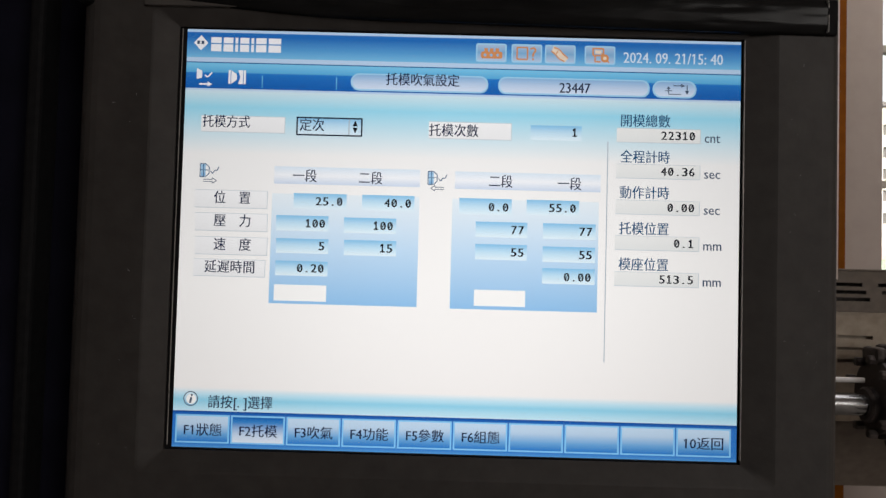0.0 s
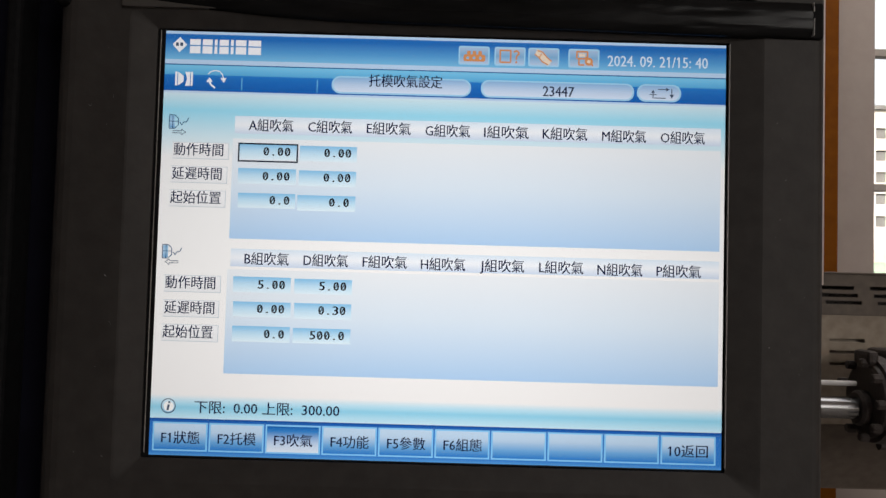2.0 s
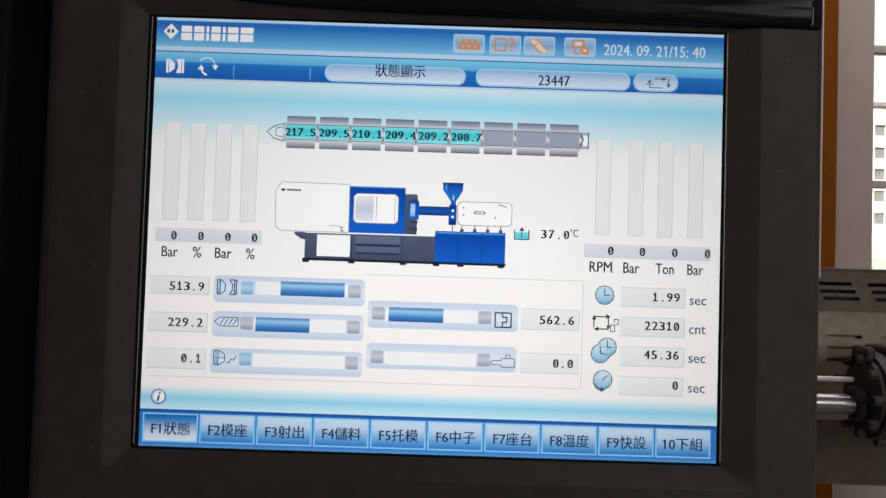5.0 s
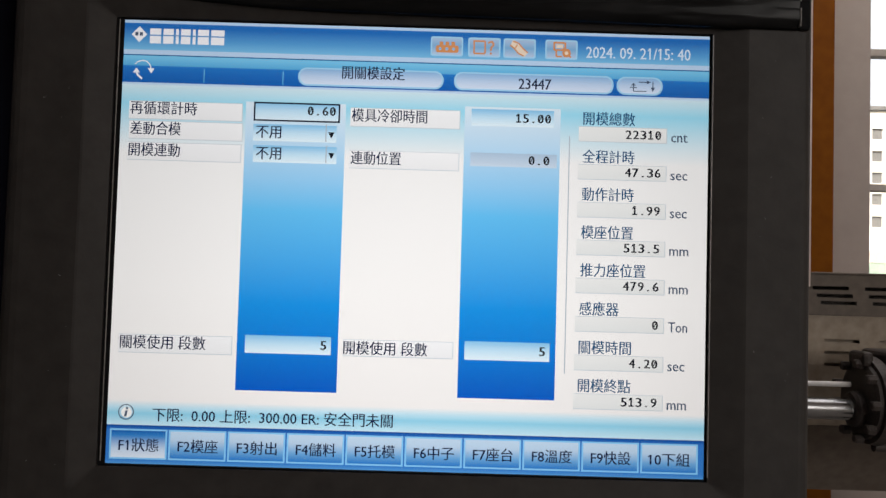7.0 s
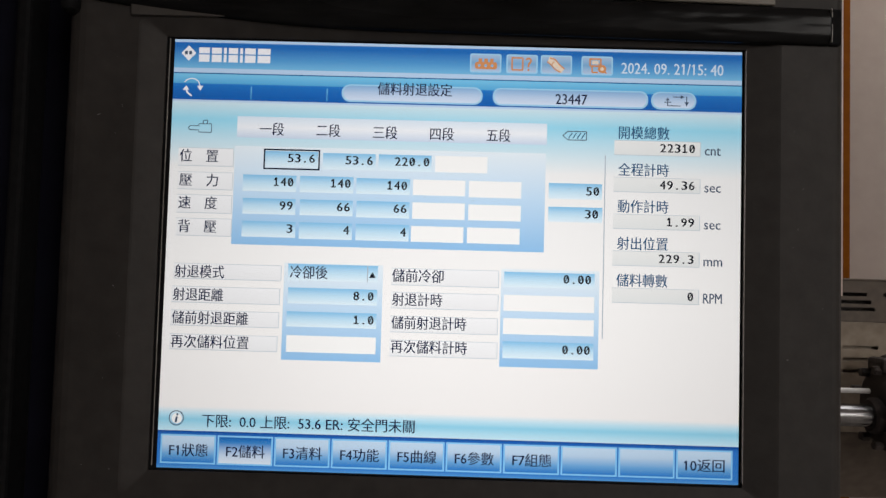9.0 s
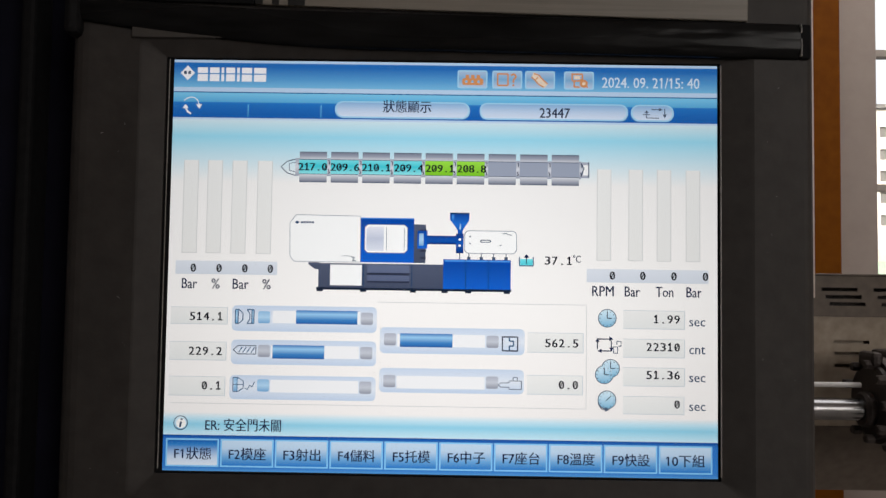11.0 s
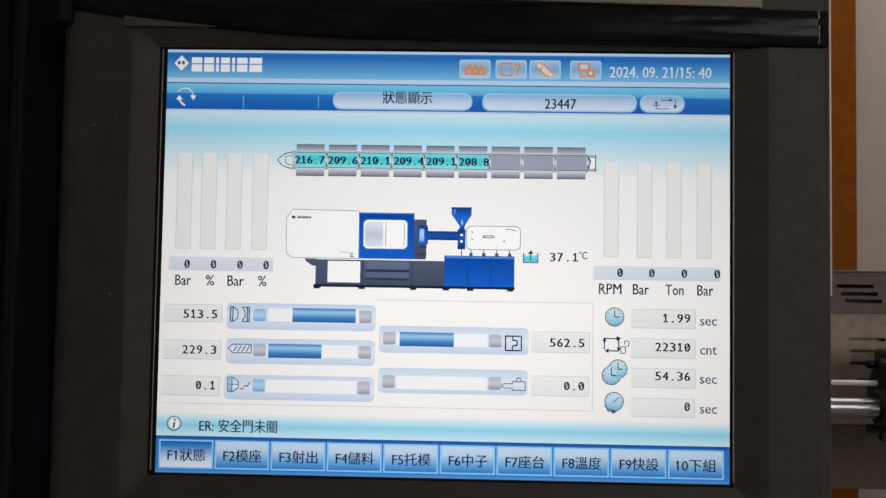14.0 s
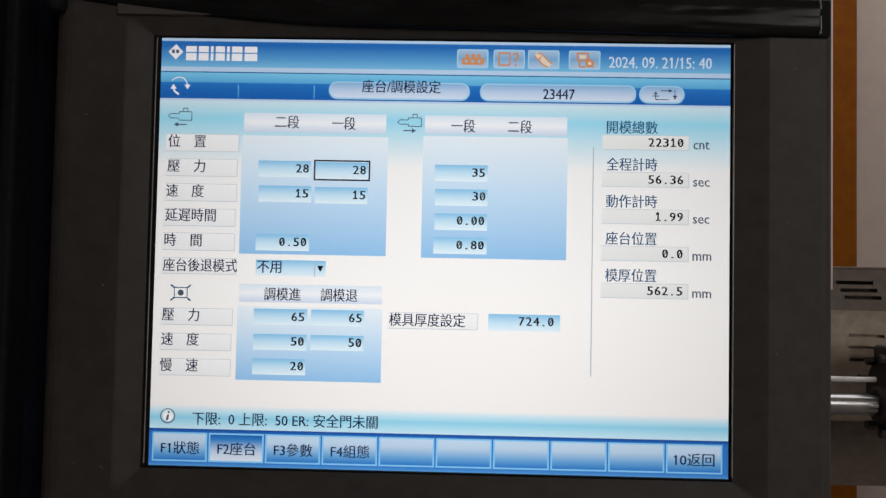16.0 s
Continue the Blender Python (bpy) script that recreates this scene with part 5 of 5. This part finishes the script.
write(charge_page, '儲前射退計時', 318, 421, 393, 'ink', 18)
field(charge_page, 'chip', 316, 416, 465, 439)
write(charge_page, '再次儲料計時', 318, 423, 426, 'ink', 18)
field(charge_page, 'tblue', 166.5, 314, 304, 448)
field(charge_page, 'tblue', 468, 314, 603.5, 449)
field(charge_page, 'val', 172, 315, 297, 338)
write(charge_page, '冷卻後', 175, 227, 327, 'ink', 18)
field(charge_page, 'rule', 282, 315, 284, 338)
write(charge_page, '▲', 285, 294, 328, 'black', 8)
field(charge_page, 'val', 173, 348, 297, 370)
digits(charge_page, '8.0', 293, 357, 'black')
field(charge_page, 'val', 172, 381, 297, 402)
digits(charge_page, '1.0', 294, 390, 'black')
field(charge_page, 'white', 173, 414, 297, 437)
field(charge_page, 'val', 472, 318, 597, 339)
digits(charge_page, '0.00', 593, 326, 'black')
field(charge_page, 'white', 472, 350, 597, 372)
field(charge_page, 'white', 472, 382, 597, 404)
field(charge_page, 'val', 472, 414, 597, 437)
digits(charge_page, '0.00', 593, 423, 'black')
carriage_icon(charge_page, 41, 128, 0)
screw_icon(charge_page, 566, 126)
field(charge_page, 'rule', 608, 153, 611, 407)
write(charge_page, '開模總數', 627, 697, 120.5, 'teal', 18)
field(charge_page, 'read', 621, 130.5, 741, 151.5)
digits(charge_page, '22310', 733.8, 140, 'black')
write(charge_page, 'cnt', 746.5, 768.5, 142.3, 'slate', 14)
write(charge_page, '全程計時', 627, 697, 172.3, 'teal', 18)
field(charge_page, 'read', 621, 182.1, 741, 203.1)
write(charge_page, 'sec', 746.5, 769, 193.9, 'slate', 14)
write(charge_page, '動作計時', 627, 697, 223.5, 'teal', 18)
field(charge_page, 'read', 621, 233.5, 741, 254.5)
digits(charge_page, '1.99', 733.8, 243, 'black')
write(charge_page, 'sec', 746.5, 769, 245.3, 'slate', 14)
write(charge_page, '射出位置', 627, 697, 275, 'teal', 18)
field(charge_page, 'read', 621, 284.5, 741, 305.5)
digits(charge_page, '229.3', 733.8, 294, 'black')
write(charge_page, 'mm', 746.5, 772, 296.3, 'slate', 14)
write(charge_page, '儲料轉數', 627, 697, 326, 'teal', 18)
field(charge_page, 'read', 621, 335.8, 741, 356.8)
digits(charge_page, '0', 733.8, 345.3, 'black')
write(charge_page, 'RPM', 746.5, 772, 347.6, 'slate', 14)
write(charge_page, '下限:  0.0 上限:  53.6 ER: 安全門未關', 61, 354, 535, 'ink', 18)
carriage_page = display_page('carriage_page', 5, 'carriage settings page with four value tables')
write(carriage_page, '座台/調模設定', 285, 395, 68, 'ink', 18)
field(carriage_page, 'headrow', 120, 107, 320, 134)
field(carriage_page, 'headrow', 374, 107, 572, 133)
write(carriage_page, '二段', 164, 198, 120, 'ink', 18)
write(carriage_page, '一段', 244, 277, 121, 'ink', 18)
write(carriage_page, '一段', 411, 444, 122, 'ink', 18)
write(carriage_page, '二段', 490, 523, 122, 'ink', 18)
field(carriage_page, 'tblue', 118, 139, 323, 305)
field(carriage_page, 'tblue', 372, 136, 573, 306)
field(carriage_page, 'chip', 11, 138, 114, 163)
write(carriage_page, '位\u3000置', 14, 67, 149, 'ink', 18)
field(carriage_page, 'chip', 11, 173, 113, 198)
write(carriage_page, '壓\u3000力', 14, 67, 184, 'ink', 18)
field(carriage_page, 'chip', 11, 208, 113, 233)
write(carriage_page, '速\u3000度', 13, 66, 219, 'ink', 18)
field(carriage_page, 'chip', 10, 243, 112, 268)
write(carriage_page, '延遲時間', 13, 84, 253, 'ink', 18)
field(carriage_page, 'chip', 10, 277, 112, 302)
write(carriage_page, '時\u3000間', 13, 65, 288, 'ink', 18)
field(carriage_page, 'val', 142, 174, 216, 197)
digits(carriage_page, '28', 214, 184, 'black')
field(carriage_page, 'val', 222, 175, 296, 199)
digits(carriage_page, '28', 294, 185, 'black')
field(carriage_page, 'val', 143, 209, 217, 232)
digits(carriage_page, '15', 214, 219, 'black')
field(carriage_page, 'val', 222, 210, 296, 233)
digits(carriage_page, '15', 294, 220, 'black')
field(carriage_page, 'val', 141, 277, 216, 300)
digits(carriage_page, '0.50', 213, 287, 'black')
field(carriage_page, 'val', 389, 176, 463, 199)
digits(carriage_page, '35', 460, 186, 'black')
field(carriage_page, 'val', 390, 210, 463, 233)
digits(carriage_page, '30', 461, 219, 'black')
field(carriage_page, 'val', 390, 244, 463, 267)
digits(carriage_page, '0.00', 460, 253, 'black')
field(carriage_page, 'val', 389, 277, 463, 300)
digits(carriage_page, '0.80', 460, 287, 'black')
field(carriage_page, 'outline', 220, 172, 299, 201)
field(carriage_page, 'chip', 10, 312, 115, 335)
write(carriage_page, '座台後退模式', 12, 116, 323, 'ink', 18)
field(carriage_page, 'val', 142, 313, 240, 335)
write(carriage_page, '不用', 144, 178, 323, 'ink', 18)
field(carriage_page, 'rule', 224, 313, 226, 335)
write(carriage_page, '▼', 228, 237, 324, 'black', 8)
field(carriage_page, 'headrow', 120, 347, 319, 372)
write(carriage_page, '調模進', 155, 206, 361, 'ink', 18)
write(carriage_page, '調模退', 234, 285, 361, 'ink', 18)
field(carriage_page, 'tblue', 118, 378, 320, 480)
field(carriage_page, 'chip', 11, 382, 112, 406)
write(carriage_page, '壓\u3000力', 13, 65, 392, 'ink', 18)
field(carriage_page, 'chip', 11, 417, 111, 441)
write(carriage_page, '速\u3000度', 13, 65, 426, 'ink', 18)
field(carriage_page, 'chip', 11, 452, 111, 476)
write(carriage_page, '慢\u3000速', 12, 65, 462, 'ink', 18)
field(carriage_page, 'val', 141, 381, 216, 403)
digits(carriage_page, '65', 213, 391, 'black')
field(carriage_page, 'val', 221, 381, 295, 403)
digits(carriage_page, '65', 293, 391, 'black')
field(carriage_page, 'val', 141, 416, 216, 438)
digits(carriage_page, '50', 213, 425, 'black')
field(carriage_page, 'val', 221, 416, 295, 437)
digits(carriage_page, '50', 293, 425, 'black')
field(carriage_page, 'val', 141, 450, 215, 472)
digits(carriage_page, '20', 213, 459, 'black')
field(carriage_page, 'chip', 328, 382, 453, 405)
write(carriage_page, '模具厚度設定', 330, 435, 393, 'ink', 18)
field(carriage_page, 'val', 467, 382, 566, 405)
digits(carriage_page, '724.0', 558, 391, 'black')
carriage_icon(carriage_page, 30, 113, -1)
carriage_icon(carriage_page, 353, 117, 1)
platen_icon(carriage_page, 38, 361)
field(carriage_page, 'rule', 608, 148, 611, 465)
write(carriage_page, '開模總數', 627, 697, 120.5, 'teal', 18)
field(carriage_page, 'read', 621, 130.5, 741, 151.5)
digits(carriage_page, '22310', 733.8, 140, 'black')
write(carriage_page, 'cnt', 746.5, 768.5, 142.3, 'slate', 14)
write(carriage_page, '全程計時', 627, 697, 172.3, 'teal', 18)
field(carriage_page, 'read', 621, 182.1, 741, 203.1)
write(carriage_page, 'sec', 746.5, 769, 193.9, 'slate', 14)
write(carriage_page, '動作計時', 627, 697, 223.5, 'teal', 18)
field(carriage_page, 'read', 621, 233.5, 741, 254.5)
digits(carriage_page, '1.99', 733.8, 243, 'black')
write(carriage_page, 'sec', 746.5, 769, 245.3, 'slate', 14)
write(carriage_page, '座台位置', 627, 697, 275, 'teal', 18)
field(carriage_page, 'read', 621, 284.5, 741, 305.5)
digits(carriage_page, '0.0', 733.8, 294, 'black')
write(carriage_page, 'mm', 746.5, 772, 296.3, 'slate', 14)
write(carriage_page, '模厚位置', 627, 697, 326, 'teal', 18)
field(carriage_page, 'read', 621, 335.8, 741, 356.8)
digits(carriage_page, '562.5', 733.8, 345.3, 'black')
write(carriage_page, 'mm', 746.5, 772, 347.6, 'slate', 14)
write(carriage_page, '下限:  0 上限:  50 ER: 安全門未關', 60, 317, 535, 'ink', 18)

E1 = ("F1狀態", "F2托模", "F3吹氣", "F4功能", "F5參數", "F6組態", "", "", "", "10返回")
footer("ejector_keys", 0, E1, 1, "row of keys with the second one lit")
footer("blow_keys", 1, E1, 2, "row of keys with the third one lit")
footer("status_keys", 2, ("F1狀態", "F2模座", "F3射出", "F4儲料", "F5托模", "F6中子", "F7座台", "F8溫度", "F9快設", "10下組"), 0, "row of ten labelled keys")
footer("mould_keys", 3, ("F1狀態", "F2模座", "F3功能", "F4功能", "F5拉桿", "F6參一", "F7參二", "F8組態", "", "10返回"), 2, "row of keys with the third one lit")
footer("charge_keys", 4, ("F1狀態", "F2儲料", "F3清料", "F4功能", "F5曲線", "F6參數", "F7組態", "", "", "10返回"), 1, "row of keys with the second one lit")
footer("carriage_keys", 5, ("F1狀態", "F2座台", "F3參數", "F4組態", "", "", "", "", "", "10返回"), 1, "row of four keys with the second one lit")
heating = overlay("heating_zones", 0.032, "two green zones of the heated barrel", 366, 143)
for a in (ZONE[4], ZONE[5]):
    patch("green", [rect(*a)], heating, "heater_zone", 0.00027)
message("status_warning", 0, 61, 170)
message("ejector_warning", 1, 150, 259)
mode_icons("ejecting_signs", 0, ("ejector", "mould"))
mode_icons("opening_signs", 1, ("mould", "cycle"))
mode_icons("cycle_signs", 2, ("cycle",))
# ---- readouts that change while the display runs ----
TICKS = []


def readout(u1, v, values, name="figures", pitch=10.0, height=12.6):
    """One value after another in the same box: rows of start, end and figures."""
    for a, b, text in values:
        ob = digits(panel, text, u1, v, "black", pitch, height, 0.00031)
        ob.name = name
        TICKS.append((ob, 0.0542 + 0.00004 * len(TICKS), ((a, b),)))


def cursor(u, v, spans):
    """The blinking block cursor on the chosen figure."""
    TICKS.append((patch("cursor", [rect(u, v, u + 11, v + 22)], panel, "cursor", 0.00027), 0.0542 + 0.00004 * len(TICKS), spans))


def cycle_time(u1, v, a, b):
    """The running cycle time, which starts at 40.36 s."""
    t, values = a, []
    while t < b - 0.01:
        step = math.floor(t * 4 + 0.5 + 1e-6) / 4
        nxt = step + 0.125 if step + 0.125 - t > 0.1 else step + 0.375
        nxt = b if nxt > b - 0.1 else nxt
        odd = 0.0 if step % 1 == 0 else -0.02 if step % 1 == 0.5 else 0.03
        values.append((-1 if t <= 0 else t, 17 if nxt >= 16 else nxt, f"{40.36 + step + odd:.2f}"))
        t = nxt
    readout(u1, v, values, "cycle_figures")


for a, b in ((0, 1.2), (11.85, 13.45)):
    cycle_time(733.8, 191.6, a, b)
readout(733.8, 243, ((-1, 0.25, "0.00"), (0.25, 0.75, "0.58"), (0.75, 1.2, "1.02"), (11.85, 13.45, "1.99")))
readout(733.8, 294, ((-1, 0.25, "0.1"), (0.25, 0.75, "8.4"), (0.75, 1.2, "21.3"), (11.85, 13.45, "0.1")))
readout(733.8, 345.3, ((-1, 0.25, "513.5"), (0.25, 0.75, "513.9"), (0.75, 1.2, "513.5"), (11.85, 13.1, "513.9"), (13.1, 13.45, "513.7")))
for a, b in ((2.95, 5.2), (7.1, 8.15), (10.3, 11.85), (13.5, 15.12)):
    cycle_time(743.5, 453, a, b)
readout(83, 378, ((2.95, 5.2, "513.9"), (7.1, 8.15, "513.5"), (10.3, 11.85, "514.1"), (13.5, 14.25, "513.5"), (14.25, 14.75, "513.7"), (14.75, 15.12, "513.5")))
readout(83, 428, ((2.95, 5.2, "229.2"), (7.1, 8.15, "229.3"), (10.3, 11.85, "229.2"), (13.5, 15.12, "229.3")))
readout(597.5, 409.5, ((2.95, 5.2, "562.6"), (7.1, 7.75, "562.6"), (7.75, 8.15, "562.5"), (10.3, 11.85, "562.5"), (13.5, 14.25, "562.5"), (14.25, 14.75, "562.6"), (14.75, 15.12, "562.5")))
for u1, values in ((229, ("217.5", "217.4", "217.0", "216.7")), (276, ("209.5", "209.6", "209.6", "209.6")), (415, ("209.2", "209.1", "209.1", "209.1")), (461, ("208.7", "208.8", "208.8", "208.8"))):
    spans = ((2.85, 5.2), (7.05, 8.15), (10.3, 11.85), (13.45, 15.12))
    readout(u1, 158.3, [(a, b, text) for (a, b), text in zip(spans, values)], "figures", 8.6, 11.5)
readout(588, 290.5, ((2.85, 5.2, "37.0"), (7.05, 8.15, "37.1"), (10.3, 11.85, "37.1"), (13.45, 15.12, "37.1")), "figures", 10.5)
cycle_time(733.8, 191.6, 5.2, 7.05)
readout(733.8, 294, ((5.2, 6.75, "513.7"), (6.75, 7.05, "513.5")))
readout(733.8, 345.3, ((5.2, 6.75, "479.7"), (6.75, 7.05, "479.6")))
cycle_time(733.8, 191.6, 8.15, 10.3)
cycle_time(733.8, 191.6, 15.12, 16.1)
cursor(142, 162, ((1.35, 1.85), (2.35, 2.85)))
cursor(165, 158, ((8.25, 8.75), (9.25, 9.75)))
cursor(275, 176, ((15.12, 15.75),))

# the slow liquid crystal: new parts of a page come up pale
def slow_cells(hides, areas, spans):
    m = bpy.data.materials.new("screen_slow_cells")
    m.use_nodes = True
    t = m.node_tree
    t.nodes.remove(t.nodes["Principled BSDF"])
    mix, tr, em = (t.nodes.new("ShaderNode" + k) for k in ("MixShader", "BsdfTransparent", "Emission"))
    mix.inputs[0].default_value, em.inputs[0].default_value = hides, srgb(243, 238, 233)
    t.links.new(tr.outputs[0], mix.inputs[1])
    t.links.new(em.outputs[0], mix.inputs[2])
    t.links.new(mix.outputs[0], t.nodes["Material Output"].inputs[0])
    ob = patch("", [rect(*a) for a in areas], panel, "slow_cells", 0.00042, m)
    TICKS.append((ob, 0.0535 + 0.0001 * hides, spans))


COMING = ((2.85, 3.07), (7.05, 7.17), (13.45, 13.62))
slow_cells(0.64, [(4, 346, 609, 513), (614, 188, 796, 346), (8, 188, 160, 322)], COMING)
slow_cells(0.34, [(158, 135, 614, 184)], COMING)
slow_cells(0.96, [(610, 347, 796, 513)], COMING)
bpy.data.objects.remove(_writer)


def glass_and_dust():
    s = (LCD_W / 2 + 0.0002, LCD_H / 2 + 0.0002)
    g = part("cover_glass", block(-s[0], -0.0011, -s[1], s[0], -0.0008, s[1]), GLASS, panel, "clear cover glass over the display")
    g.matrix_local = PAGE_AT
    g.visible_shadow = False
    rnd = random.Random(7)
    bm = bmesh.new()
    for i in range(90):
        x, z, r = rnd.uniform(-0.12, 0.12), rnd.uniform(-0.09, 0.085), rnd.choice((0.00007, 0.0001, 0.00013, 0.00018))
        if rnd.random() < 0.3:
            x, z = rnd.gauss(-0.028, 0.006), rnd.gauss(-0.048, 0.010)
        vs = [bm.verts.new((x + r * (0.6 + 0.8 * rnd.random()) * math.cos(a), -0.00112, z + r * (0.6 + 0.8 * rnd.random()) * math.sin(a))) for a in (0.2, 1.3, 2.6, 3.5, 4.4, 5.5)]
        bm.faces.new(vs)
    d = part("dust", bm, DUST, panel, "specks of dust on the glass")
    d.matrix_local = PAGE_AT
    tagged(d, kind="stuff")


glass_and_dust()


def housing_specks():
    """Lint and short scratches on the charcoal rim."""
    rnd = random.Random(11)
    bm = bmesh.new()
    for i in range(50):
        x = rnd.choice((-1, 1)) * rnd.uniform(0.1385, 0.1555) if i % 4 else rnd.uniform(-0.15, 0.15)
        z = rnd.uniform(1.10, 1.435) if i % 4 else rnd.uniform(1.10, 1.243)
        r, a, long = rnd.choice((0.00008, 0.00012, 0.00018)), rnd.uniform(0, math.pi), rnd.choice((1, 1, 1, 5))
        c, n = math.cos(a), math.sin(a)
        bm.faces.new([bm.verts.new((x + c * u * r * long - n * w * r, -0.00605, z + n * u * r * long + c * w * r)) for u, w in ((-1, -0.6), (1, -0.6), (1.2, 0.3), (0, 0.8), (-1.1, 0.4))])
    bm.transform(OFF)
    tagged(part("lint", bm, DUST, panel, "specks of lint on the housing"), kind="stuff")


housing_specks()


def motions():
    # each page and each row of keys comes to the front of the stack while it is called up
    shown = {
        "ejector_page": ((-1, 1.2), (11.85, 13.45)),
        "blow_page": ((1.2, 2.85),),
        "status_page": ((2.85, 5.2), (7.05, 8.15), (10.3, 11.85), (13.45, 15.12)),
        "status_gauges": ((2.95, 5.2), (7.1, 8.15), (10.3, 11.85), (13.5, 15.12)),
        "heating_zones": ((10.6, 11.85),),
        "mould_page": ((5.2, 7.05),),
        "charge_page": ((8.12, 10.3),),
        "carriage_page": ((15.12, 17),),
        "ejector_keys": ((-1, 1.2), (11.8, 13.3)),
        "blow_keys": ((1.2, 2.75),),
        "status_keys": ((2.75, 5.2), (6.95, 8.15), (10.3, 11.8), (13.3, 15.12)),
        "mould_keys": ((5.2, 6.95),),
        "charge_keys": ((8.15, 10.3),),
        "carriage_keys": ((15.12, 17),),
        "status_warning": ((7.05, 8.15), (10.3, 11.85), (13.6, 15.12)),
        "ejector_warning": ((11.85, 13.45),),
        "ejecting_signs": ((-1, 1.8),),
        "opening_signs": ((1.8, 5.2),),
        "cycle_signs": ((5.2, 17),),
    }
    quick = 1 / FPS
    for ob, rest, spans in [(*SHELF[name], spans) for name, spans in shown.items()] + TICKS:
        front, back = PAGE_AT, PAGE_AT @ Matrix.Translation((0, rest, 0))
        rows = [(0, front if spans[0][0] < 0 else back)]
        for a, b in spans:
            if a > 0:
                rows += [(a - quick, back), (a, back), (a + quick, front), (a + 2 * quick, front)]
            if b < 16:
                rows += [(b - quick, front), (b, front), (b + quick, back), (b + 2 * quick, back)]
        rows.append((16, rows[-1][1]))
        walk(ob, rows)


motions()
